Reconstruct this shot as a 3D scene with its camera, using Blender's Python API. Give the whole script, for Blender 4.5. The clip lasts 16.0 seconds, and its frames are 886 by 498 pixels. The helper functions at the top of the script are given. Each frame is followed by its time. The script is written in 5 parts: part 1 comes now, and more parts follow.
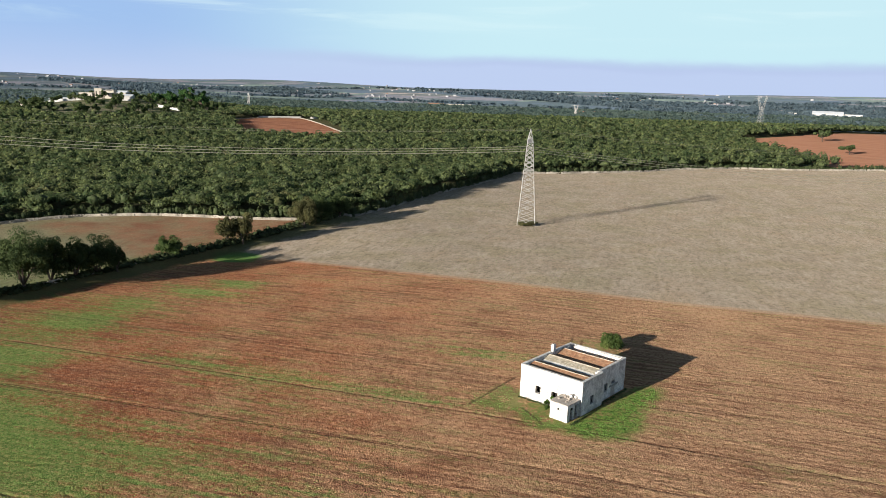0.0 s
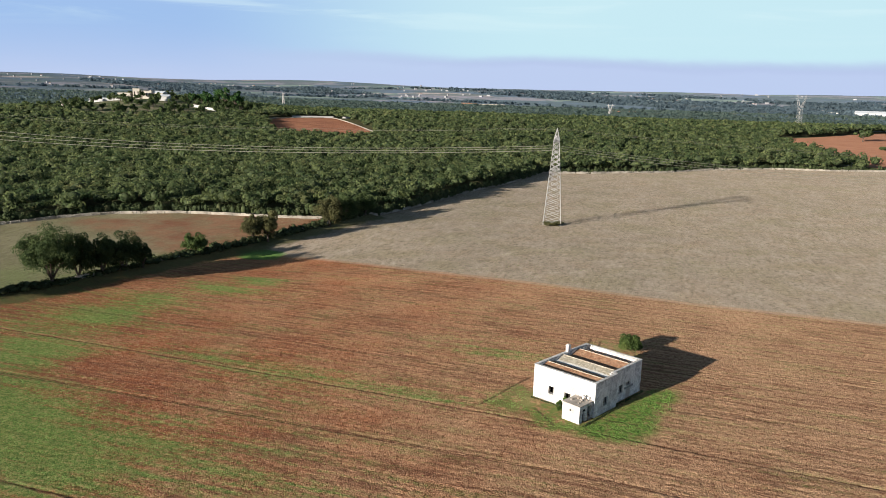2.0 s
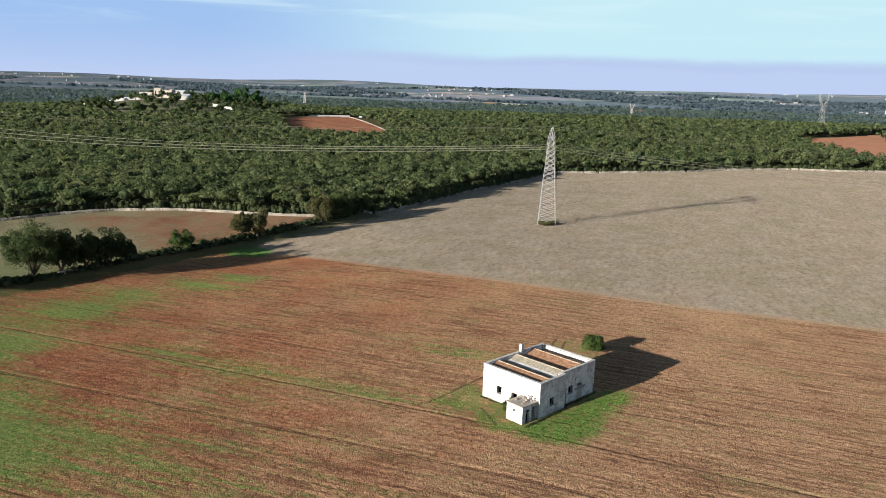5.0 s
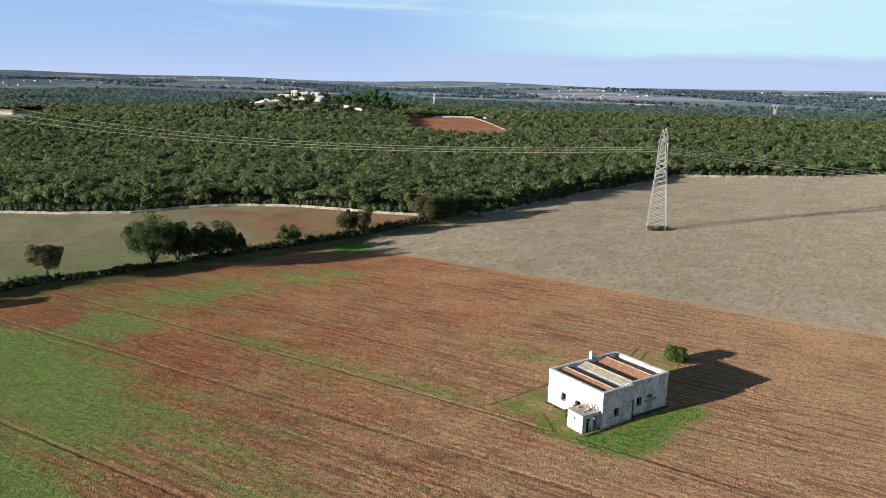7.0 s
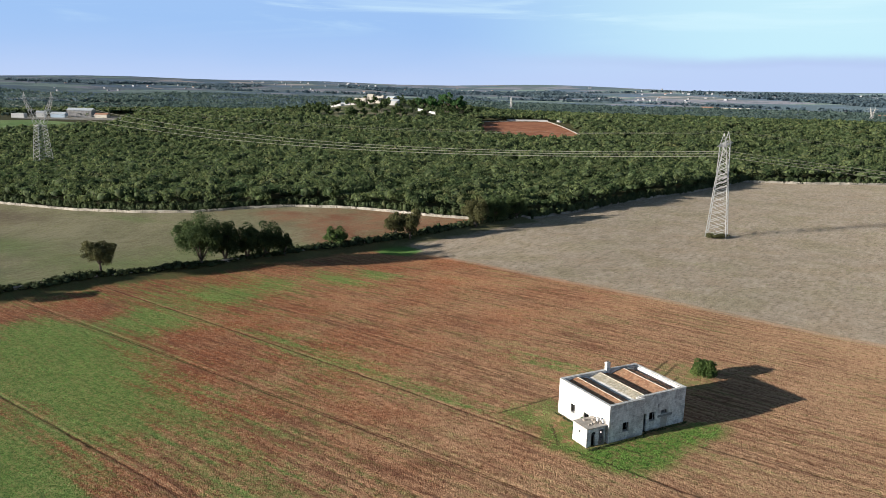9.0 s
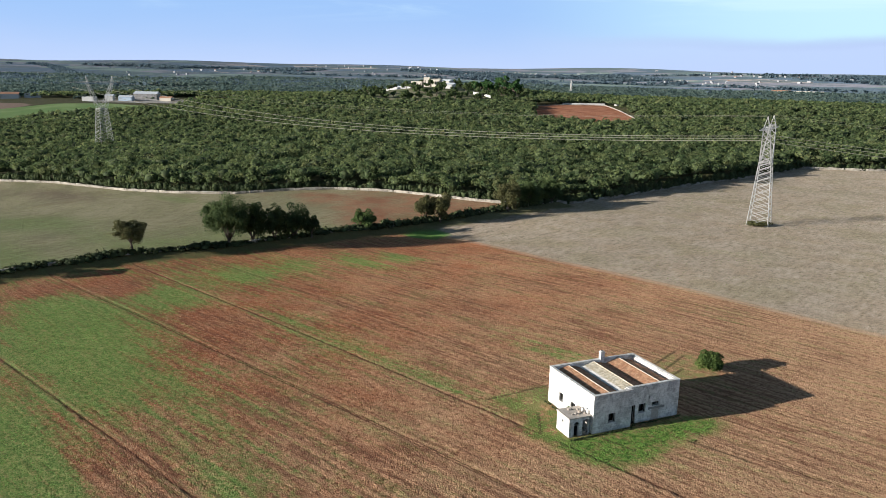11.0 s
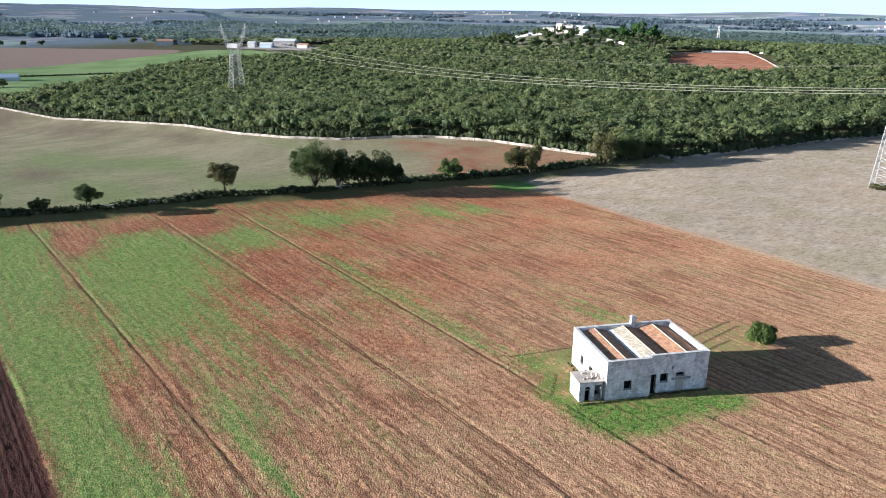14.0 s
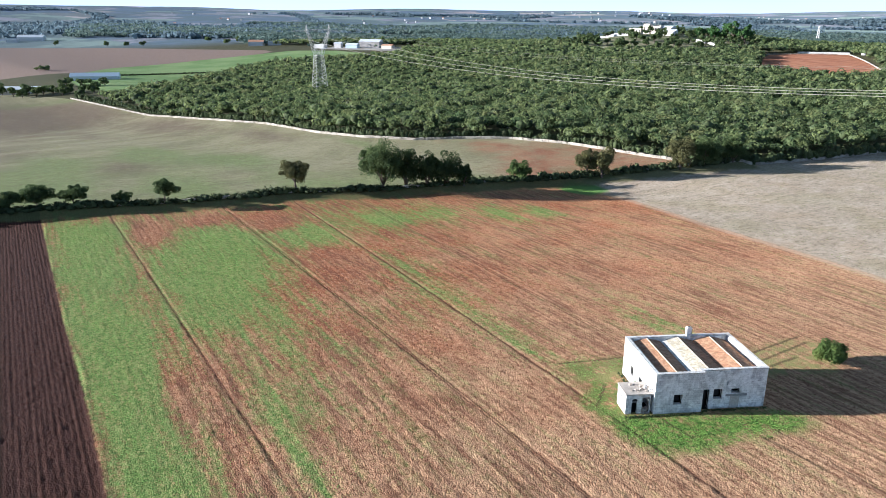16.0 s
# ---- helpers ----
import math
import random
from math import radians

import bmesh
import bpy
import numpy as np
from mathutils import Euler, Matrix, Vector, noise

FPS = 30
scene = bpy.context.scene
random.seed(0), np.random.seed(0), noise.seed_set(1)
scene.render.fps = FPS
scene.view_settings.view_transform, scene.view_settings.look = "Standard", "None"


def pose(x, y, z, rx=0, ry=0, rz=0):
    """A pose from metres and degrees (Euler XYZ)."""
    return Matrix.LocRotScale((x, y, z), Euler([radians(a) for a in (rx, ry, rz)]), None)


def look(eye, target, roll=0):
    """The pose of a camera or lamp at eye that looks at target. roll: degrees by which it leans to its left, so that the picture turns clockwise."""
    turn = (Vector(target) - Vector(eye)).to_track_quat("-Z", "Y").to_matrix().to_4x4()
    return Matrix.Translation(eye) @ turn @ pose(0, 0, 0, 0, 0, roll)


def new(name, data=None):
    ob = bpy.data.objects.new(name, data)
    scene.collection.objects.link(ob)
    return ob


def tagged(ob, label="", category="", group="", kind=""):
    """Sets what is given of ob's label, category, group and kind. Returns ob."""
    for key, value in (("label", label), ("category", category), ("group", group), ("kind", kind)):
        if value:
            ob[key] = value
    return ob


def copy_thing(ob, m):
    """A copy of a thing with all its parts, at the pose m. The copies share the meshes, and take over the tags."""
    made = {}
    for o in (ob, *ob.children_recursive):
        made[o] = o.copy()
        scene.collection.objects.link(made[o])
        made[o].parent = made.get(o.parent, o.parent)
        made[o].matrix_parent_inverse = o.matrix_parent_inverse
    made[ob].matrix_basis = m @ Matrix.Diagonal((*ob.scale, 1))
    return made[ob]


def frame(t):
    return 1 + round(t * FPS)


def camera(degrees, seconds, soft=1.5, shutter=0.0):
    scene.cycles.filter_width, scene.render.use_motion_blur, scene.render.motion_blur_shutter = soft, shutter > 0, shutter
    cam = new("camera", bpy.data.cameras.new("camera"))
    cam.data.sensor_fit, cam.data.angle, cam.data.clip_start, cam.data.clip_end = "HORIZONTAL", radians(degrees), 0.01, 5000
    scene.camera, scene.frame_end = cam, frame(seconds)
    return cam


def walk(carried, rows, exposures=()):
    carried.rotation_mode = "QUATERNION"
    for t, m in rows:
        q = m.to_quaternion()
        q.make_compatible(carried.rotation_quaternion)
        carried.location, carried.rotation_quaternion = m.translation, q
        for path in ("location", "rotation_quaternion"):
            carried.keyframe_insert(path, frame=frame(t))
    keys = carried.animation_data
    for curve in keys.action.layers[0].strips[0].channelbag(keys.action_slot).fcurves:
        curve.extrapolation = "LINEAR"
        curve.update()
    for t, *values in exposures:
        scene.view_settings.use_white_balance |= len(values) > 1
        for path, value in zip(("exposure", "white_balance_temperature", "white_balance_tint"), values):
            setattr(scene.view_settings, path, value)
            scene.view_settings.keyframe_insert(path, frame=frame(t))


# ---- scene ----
cam = camera(61.86, 16.0, 0.65)
PATH = [
    (0, (-7.324, 1.591, 42.175), (-17.59, 98.93, 21.68), 1.71),
    (0.5, (-6.935, 1.682, 42.168), (-18.29, 98.88, 21.60), 1.59),
    (1, (-6.369, 1.885, 42.077), (-19.17, 98.90, 21.49), 1.59),
    (1.5, (-5.612, 2.142, 41.897), (-19.45, 99.02, 21.33), 1.68),
    (2, (-4.601, 2.490, 41.844), (-19.29, 99.23, 21.24), 1.63),
    (2.5, (-3.120, 2.945, 41.705), (-18.46, 99.59, 21.09), 1.63),
    (3, (-1.506, 3.096, 41.876), (-17.30, 99.65, 21.20), 1.64),
    (5.5, (7.772, 5.230, 41.730), (-12.21, 100.98, 20.94), 1.62),
    (6, (9.810, 5.510, 41.847), (-15.04, 100.09, 20.96), 1.53),
    (6.5, (11.686, 6.412, 41.888), (-18.50, 99.41, 20.90), 1.40),
    (7, (13.610, 7.308, 41.883), (-20.91, 98.77, 20.84), 1.34),
    (7.5, (15.864, 8.629, 41.928), (-22.41, 98.56, 20.80), 1.21),
    (8, (17.737, 9.962, 41.825), (-22.86, 98.88, 20.72), 1.22),
    (10.5, (27.358, 16.549, 41.672), (-22.11, 100.71, 19.98), 1.08),
    (11, (29.130, 18.102, 41.561), (-22.02, 100.89, 18.55), 1.05),
    (11.5, (30.910, 19.756, 41.508), (-21.87, 101.14, 17.20), 0.98),
    (12, (32.672, 21.245, 41.503), (-21.72, 101.17, 15.93), 1.00),
    (12.5, (34.422, 22.705, 41.627), (-21.91, 100.79, 14.63), 0.93),
    (13, (36.044, 24.180, 41.608), (-22.77, 99.95, 13.32), 0.90),
    (13.5, (37.802, 25.707, 41.750), (-23.87, 98.66, 12.17), 0.83),
    (14, (39.371, 27.513, 41.827), (-24.88, 98.11, 12.01), 0.74),
    (14.5, (40.564, 28.951, 41.968), (-25.84, 97.49, 12.08), 0.68),
    (15, (41.159, 30.096, 41.851), (-27.19, 96.70, 11.99), 0.65),
    (15.5, (41.436, 30.660, 41.807), (-29.56, 94.44, 11.95), 0.59),
    (16, (41.424, 30.867, 41.735), (-30.37, 93.76, 11.90), 0.55),
]
walk(cam, [(t, look(eye, target, roll)) for t, eye, target, roll in PATH],
     exposures=[(0.0, 0.84, 6650, 9), (3.0, 0.80, 6600, 10), (5.5, 0.84, 6500, 9), (8.0, 0.86, 6400, 8), (10.5, 0.92, 6300, 8), (12.0, 1.08, 6200, 10), (13.5, 1.48, 5900, 13), (16.0, 1.74, 5700, 10)])

# ---- light: low afternoon sun behind the camera's left shoulder, clear sky with thin cloud ----
SUN_EL, SUN_AZ = radians(12.6), radians(40.8)          # shadows run towards SUN_AZ, clockwise from +y
sun_way = Vector((math.sin(SUN_AZ) * math.cos(SUN_EL), math.cos(SUN_AZ) * math.cos(SUN_EL), -math.sin(SUN_EL)))
sun = new("sun", bpy.data.lights.new("sun", "SUN"))
sun.data.energy, sun.data.angle, sun.data.color = 4.8, radians(0.55), (1.0, 0.93, 0.84)
sun.matrix_world = look(-sun_way * 300, (0, 0, 0))


class Nodes:
    """Short names for shader nodes."""

    def __init__(self, tree):
        self.t = tree
        tree.nodes.clear()

    def add(self, kind):
        return self.t.nodes.new(kind)

    def link(self, a, b):
        self.t.links.new(a, b)

    def put(self, socket, value):
        if isinstance(value, bpy.types.NodeSocket):
            self.link(value, socket)
        else:
            if socket.type == "RGBA" and len(value) == 3:
                value = (*value, 1.0)
            socket.default_value = value

    def math(self, op, a, b=0.0, c=0.0, clamp=False):
        n = self.add("ShaderNodeMath")
        n.operation, n.use_clamp = op, clamp
        for s, v in zip(n.inputs, (a, b, c)):
            self.put(s, v)
        return n.outputs[0]

    def mix(self, fac, a, b, blend="MIX"):
        n = self.add("ShaderNodeMix")
        n.data_type, n.blend_type = "RGBA", blend
        self.put(n.inputs[0], fac), self.put(n.inputs[6], a), self.put(n.inputs[7], b)
        return n.outputs[2]

    def mixf(self, fac, a, b):
        n = self.add("ShaderNodeMix")
        n.data_type = "FLOAT"
        self.put(n.inputs[0], fac), self.put(n.inputs[2], a), self.put(n.inputs[3], b)
        return n.outputs[0]

    def ramp(self, fac, lo, hi):
        n = self.add("ShaderNodeMapRange")
        n.interpolation_type = "SMOOTHSTEP"
        self.put(n.inputs[0], fac), self.put(n.inputs[1], lo), self.put(n.inputs[2], hi)
        return n.outputs[0]

    def noise(self, vec, scale, detail=3.0, rough=0.55, warp=0.0):
        n = self.add("ShaderNodeTexNoise")
        if vec is not None:
            self.link(vec, n.inputs["Vector"])
        n.inputs["Scale"].default_value, n.inputs["Detail"].default_value = scale, detail
        n.inputs["Roughness"].default_value, n.inputs["Distortion"].default_value = rough, warp
        return n.outputs["Fac"]

    def voronoi(self, vec, scale, feature="F1", out="Distance", jitter=1.0):
        n = self.add("ShaderNodeTexVoronoi")
        n.feature = feature
        self.link(vec, n.inputs["Vector"])
        n.inputs["Scale"].default_value, n.inputs["Randomness"].default_value = scale, jitter
        return n.outputs[out]

    def coords(self, scale=(1, 1, 1), turn=0.0, which="Object"):
        tc = self.add("ShaderNodeTexCoord")
        m = self.add("ShaderNodeMapping")
        self.link(tc.outputs[which], m.inputs[0])
        m.inputs["Rotation"].default_value = (0, 0, turn)
        k = self.add("ShaderNodeMapping")
        self.link(m.outputs[0], k.inputs[0])
        k.inputs["Scale"].default_value = scale
        return k.outputs[0]

    def attr(self, name):
        n = self.add("ShaderNodeAttribute")
        n.attribute_name = name
        return n.outputs["Fac"]

    def surface(self, colour, rough=0.9, bump=None, strength=0.5, distance=0.05, metal=0.0, spec=0.3, translucent=0.0, dusty=0.0):
        p = self.add("ShaderNodeBsdfPrincipled")
        self.put(p.inputs["Base Color"], colour), self.put(p.inputs["Roughness"], rough), self.put(p.inputs["Metallic"], metal)
        self.put(p.inputs["Specular IOR Level"], spec)
        p.inputs["Diffuse Roughness"].default_value = dusty
        if bump is not None:
            b = self.add("ShaderNodeBump")
            b.inputs["Strength"].default_value, b.inputs["Distance"].default_value = strength, distance
            self.link(bump, b.inputs["Height"]), self.link(b.outputs[0], p.inputs["Normal"])
        shader = p.outputs[0]
        if translucent:
            tr, mx = self.add("ShaderNodeBsdfTranslucent"), self.add("ShaderNodeMixShader")
            self.put(tr.inputs[0], colour)
            mx.inputs[0].default_value = translucent
            self.link(shader, mx.inputs[1]), self.link(tr.outputs[0], mx.inputs[2])
            shader = mx.outputs[0]
        out = self.add("ShaderNodeOutputMaterial")
        self.link(shader, out.inputs[0])


world = bpy.data.worlds.new("sky")
scene.world = world
world.use_nodes = True
w = Nodes(world.node_tree)
sky = w.add("ShaderNodeTexSky")
sky.sky_type, sky.sun_disc, sky.sun_elevation, sky.sun_rotation = "NISHITA", False, SUN_EL, SUN_AZ + math.pi
sky.altitude, sky.air_density, sky.dust_density, sky.ozone_density = 300, 1.0, 0.5, 2.0
way = w.coords((1, 1, 5.0), 0.5, "Generated")
fine = w.coords((1.2, 1.2, 14.0), 0.9, "Generated")
rise = w.add("ShaderNodeSeparateXYZ")
w.link(w.coords((1, 1, 1), 0.0, "Generated"), rise.inputs[0])
up = rise.outputs[2]
east = w.ramp(w.math("ADD", w.math("MULTIPLY", rise.outputs[0], 0.26), w.math("MULTIPLY", rise.outputs[1], 0.966)), 0.72, 0.97)
soft_up = w.math("ADD", up, w.math("MULTIPLY", w.math("SUBTRACT", w.noise(way, 2.0, 3), 0.5), 0.04))
low_air = w.mix(east, (6.0, 9.2, 14.9), (9.9, 14.3, 16.0))                       # blue to the north-west, turquoise to the north-east
thin_air = w.mix(w.ramp(soft_up, 0.12, 0.34), low_air, sky.outputs[0])
edge = w.math("ADD", up, w.math("MULTIPLY", w.math("SUBTRACT", w.noise(w.coords((1, 1, 3.0), 0.2, "Generated"), 5.0, 6, 0.6), 0.5), 0.022))
haze = w.mixf(east, w.ramp(soft_up, 0.085, 0.0), w.ramp(edge, 0.056, 0.036))     # lilac haze, with a crisp upper rim in the east
tinted = w.mix(haze, thin_air, (8.8, 10.7, 15.3))
rim = w.math("MULTIPLY", w.ramp(edge, 0.032, 0.041), w.ramp(edge, 0.052, 0.043))
tinted = w.mix(w.math("MULTIPLY", rim, w.math("MULTIPLY", east, 0.30)), tinted, (7.2, 8.6, 13.4))   # low dusky cloud along the rim
wisp = w.ramp(w.noise(fine, 2.6, 6, 0.6, 0.6), 0.50, 0.72)
tinted = w.mix(w.math("MULTIPLY", wisp, w.math("MULTIPLY", w.ramp(up, 0.055, 0.10), 0.42)), tinted, (12.5, 16.0, 17.0))
bg = w.add("ShaderNodeBackground")
w.put(bg.inputs[0], tinted), w.put(bg.inputs[1], 0.033)
w.link(bg.outputs[0], w.add("ShaderNodeOutputWorld").inputs[0])


# ---- materials ----
def material(name, build):
    m = bpy.data.materials.new(name)
    m.use_nodes = True
    build(Nodes(m.node_tree))
    return m


def plain(name, colour, rough=0.8, vary=0.12, scale=3.0, metal=0.0, bump=0.0, spec=0.3):
    """A painted, weathered or bare surface with stains at two scales."""
    def build(n):
        v = n.coords()
        big, small = n.noise(v, scale * 0.2, 3), n.noise(v, scale * 4, 4)
        tone = n.math("ADD", n.math("MULTIPLY", big, 1.2), n.math("MULTIPLY", small, 0.8))
        low, high = [c * (1 - vary) for c in colour], [min(1, c * (1 + vary)) for c in colour]
        c = n.mix(n.ramp(tone, 0.6, 1.4), low, high)
        n.surface(c, rough, small if bump else None, bump, 0.03, metal, spec)
    return material(name, build)


def foliage(name, dark, light, warm, tone_scale=0.16, see=0.25, mottle=0.5):
    """Leaves: each clump differs a little, each tree more."""
    def build(n):
        geo = n.add("ShaderNodeNewGeometry")
        v = n.coords()
        tree = n.ramp(n.noise(v, tone_scale, 2, 0.5), 0.36, 0.66)
        each = geo.outputs["Random Per Island"]
        c = n.mix(tree, dark, light)
        c = n.mix(n.math("MULTIPLY", n.ramp(n.noise(v, tone_scale * 0.55, 2), 0.55, 0.75), 0.6), c, warm)
        c = n.mix(n.math("MULTIPLY", each, mottle), c, [0.45 * a for a in dark])
        n.surface(c, 0.85, spec=0.15, translucent=see)
    return material(name, build)


M_WOOD = foliage("oak_wood_leaves", (0.080, 0.122, 0.052), (0.225, 0.265, 0.106), (0.290, 0.262, 0.122), see=0.55, mottle=0.25)
# Blue mixed into these greens paints distance haze onto the far woods and groves.
M_FARWOOD = foliage("far_leaves_with_haze_tint", (0.080, 0.122, 0.110), (0.132, 0.178, 0.150), (0.165, 0.180, 0.145), 0.03, see=0.5, mottle=0.12)
M_OAK = foliage("field_tree_leaves", (0.066, 0.098, 0.038), (0.130, 0.172, 0.066), (0.160, 0.165, 0.072), 0.3, see=0.4, mottle=0.35)
M_DARKOAK = foliage("dark_oak_leaves", (0.045, 0.070, 0.028), (0.090, 0.122, 0.046), (0.11, 0.118, 0.05), 0.3, see=0.35, mottle=0.4)
M_BROWNOAK = foliage("autumn_leaves", (0.092, 0.092, 0.040), (0.150, 0.145, 0.058), (0.19, 0.14, 0.066), 0.4, mottle=0.4)
M_FIG = foliage("bright_green_leaves", (0.075, 0.118, 0.036), (0.130, 0.180, 0.058), (0.15, 0.17, 0.06), 0.5)
M_PINE = foliage("pine_needles", (0.045, 0.105, 0.035), (0.090, 0.180, 0.055), (0.095, 0.15, 0.05), 0.2, see=0.35, mottle=0.3)
M_BRAMBLE = foliage("bramble_leaves", (0.026, 0.036, 0.016), (0.060, 0.070, 0.026), (0.10, 0.085, 0.04), 0.4)
M_WEED = foliage("weeds", (0.06, 0.11, 0.025), (0.12, 0.19, 0.045), (0.17, 0.17, 0.06), 0.6)
# Darkened leaf colours that paint the shade between clumps onto the crown cores.
M_INNER = foliage("crown_core_painted_shade", (0.040, 0.056, 0.026), (0.085, 0.108, 0.046), (0.09, 0.085, 0.042), 0.3, see=0.0)
M_BARK = plain("bark", (0.11, 0.085, 0.065), 0.95, 0.3, 4, bump=0.6)
M_STONE = plain("dry_stone", (0.34, 0.305, 0.255), 0.95, 0.5, 1.2, bump=0.5)
M_STEEL = plain("galvanised_steel", (0.47, 0.46, 0.44), 0.55, 0.12, 2, metal=0.25)
M_WIRE = plain("aluminium_conductor", (0.19, 0.18, 0.145), 0.7, 0.06, 1, metal=0.2)
M_GLASSY = plain("insulator_glass", (0.16, 0.20, 0.18), 0.25, 0.1, 3)
M_DARK = plain("dark_interior", (0.030, 0.026, 0.024), 0.95, 0.3, 2)
M_TIMBER = plain("old_timber", (0.085, 0.075, 0.066), 0.9, 0.3, 5)
M_FARWHITE = plain("limewashed_wall", (0.50, 0.49, 0.47), 0.9, 0.10, 0.3)
M_VILLAGE = plain("distant_plaster", (0.36, 0.36, 0.37), 0.9, 0.15, 0.05)
M_FARTAN = plain("tufa_wall", (0.44, 0.40, 0.34), 0.9, 0.14, 0.3)
M_FARROOF = plain("terracotta_roof", (0.36, 0.20, 0.13), 0.9, 0.2, 0.6)
M_FARGREY = plain("sheet_roof", (0.52, 0.55, 0.58), 0.6, 0.12, 0.3)
M_BLUE = plain("blue_sheet_roof", (0.36, 0.44, 0.52), 0.5, 0.12, 0.3)


def limewash(n):
    """Peeling limewash over squared tufa blocks, greyer where the rain runs."""
    v = n.coords()
    brick = n.add("ShaderNodeTexBrick")
    tc = n.add("ShaderNodeTexCoord")
    m = n.add("ShaderNodeMapping")
    n.link(tc.outputs["Object"], m.inputs[0])
    sep = n.add("ShaderNodeSeparateXYZ")
    n.link(m.outputs[0], sep.inputs[0])
    comb = n.add("ShaderNodeCombineXYZ")
    n.link(n.math("ADD", sep.outputs[0], sep.outputs[1]), comb.inputs[0]), n.link(sep.outputs[2], comb.inputs[1])
    n.link(comb.outputs[0], brick.inputs["Vector"])
    n.put(brick.inputs["Color1"], (0.9, 0.9, 0.9)), n.put(brick.inputs["Color2"], (0.58, 0.58, 0.58)), n.put(brick.inputs["Mortar"], (0.42, 0.42, 0.42))
    brick.inputs["Scale"].default_value, brick.inputs["Mortar Size"].default_value = 1.0, 0.012
    brick.inputs["Brick Width"].default_value, brick.inputs["Row Height"].default_value = 0.52, 0.27
    streak = n.coords((1.0, 1.0, 0.6))
    worn = n.ramp(n.noise(streak, 0.9, 6, 0.62, 0.6), 0.38, 0.62)
    spots = n.ramp(n.noise(v, 3.2, 7, 0.78), 0.49, 0.62)
    c = n.mix(worn, (0.86, 0.84, 0.80), (0.74, 0.71, 0.67))
    c = n.mix(n.math("MULTIPLY", spots, 0.55), c, (0.38, 0.36, 0.33))
    c = n.mix(n.math("ADD", 0.38, n.math("MULTIPLY", worn, 0.6)), c, n.mix(1.0, c, brick.outputs["Color"], "MULTIPLY"))
    n.surface(c, 0.92, n.math("ADD", n.math("MULTIPLY", brick.outputs["Fac"], -0.5), n.noise(v, 9, 4)), 0.35, 0.02)


M_LIME = material("peeling_limewash", limewash)


def roof_tiles(lit):
    def build(n):
        v = n.coords()
        rows = n.add("ShaderNodeSeparateColor")
        n.link(n.voronoi(n.coords((3.0, 4.5, 1.0)), 1.0, out="Color", jitter=0.6), rows.inputs[0])
        tone = n.mix(rows.outputs[0], (0.45, 0.45, 0.45), (1.0, 1.0, 1.0))
        edge = n.voronoi(n.coords((3.0, 4.5, 1.0)), 1.0, "DISTANCE_TO_EDGE", jitter=0.6)
        c = n.mix(n.ramp(n.noise(v, 1.3, 5, 0.6), 0.35, 0.7), lit[0], lit[1])
        c = n.mix(0.7, c, n.mix(1.0, c, tone, "MULTIPLY"))
        c = n.mix(n.math("MULTIPLY", n.ramp(n.noise(v, 3.0, 5, 0.7), 0.55, 0.7), 0.6), c, lit[2])
        n.surface(c, 0.92, n.ramp(edge, 0.0, 0.12), 0.6, 0.04)
    return build


M_TILE = material("weathered_clay_tiles", roof_tiles(((0.46, 0.232, 0.130), (0.55, 0.335, 0.200), (0.22, 0.105, 0.075))))
M_WHITETILE = material("limewashed_tiles", roof_tiles(((0.64, 0.58, 0.46), (0.54, 0.46, 0.33), (0.40, 0.32, 0.23))))
M_SLAB = plain("broken_roof_screed", (0.46, 0.41, 0.36), 0.95, 0.3, 2.0, bump=0.5)
M_RUBBLE = plain("rubble_stone", (0.38, 0.33, 0.28), 0.95, 0.3, 3.0, bump=0.4)
# Bluer and paler than near foliage, to paint haze over the far plain.
M_HAZEBELT = foliage("tree_belts_with_haze_tint", (0.100, 0.145, 0.175), (0.140, 0.190, 0.212), (0.165, 0.19, 0.195), 0.01, see=0.5, mottle=0.1)
M_SCRUB = foliage("scrub_leaves", (0.046, 0.070, 0.030), (0.118, 0.148, 0.060), (0.16, 0.15, 0.07), 0.25)
M_BARESTONE = plain("bare_grey_stone", (0.25, 0.24, 0.235), 0.95, 0.35, 2.5, bump=0.5)
M_ROUND = foliage("evergreen_leaves", (0.080, 0.125, 0.036), (0.150, 0.205, 0.058), (0.18, 0.19, 0.065), 0.6, see=0.4, mottle=0.3)


# ---- the lie of the land ----
def step(v, a, b):
    t = np.clip((v - a) / (b - a), 0, 1)
    return t * t * (3 - 2 * t)


HEDGE = [(-176, 10), (-160, 52), (-149, 76), (-136, 98), (-125, 127), (-112, 145), (-101, 177), (-90, 203), (-78, 226), (-68, 247)]
WALL = [(-690, 160), (-560, 189), (-432, 195), (-357, 199), (-290, 205), (-237, 202), (-209, 205), (-184, 213), (-171, 228),
        (-158, 239), (-136, 244.5), (-116, 243.5), (-97, 242), (-82, 243), (-70, 252)]
EDGE = [(-68, 247), (-57, 277), (-47, 315), (-28, 370), (-14, 424), (16, 434), (62, 458), (89, 481), (129, 502), (166, 505), (219, 520), (330, 552)]
BOUND = [(-89, 197), (-69, 192), (-46, 181), (-37, 177), (-10, 169.5), (3, 165.5), (27, 159), (49, 155.4), (66, 152), (150, 134), (320, 92)]
PLOUGH = [(-162, 73), (-140, 68.8), (-74, 55.8), (-44.6, 50.5), (-22, 46), (40, 34), (140, 12)]


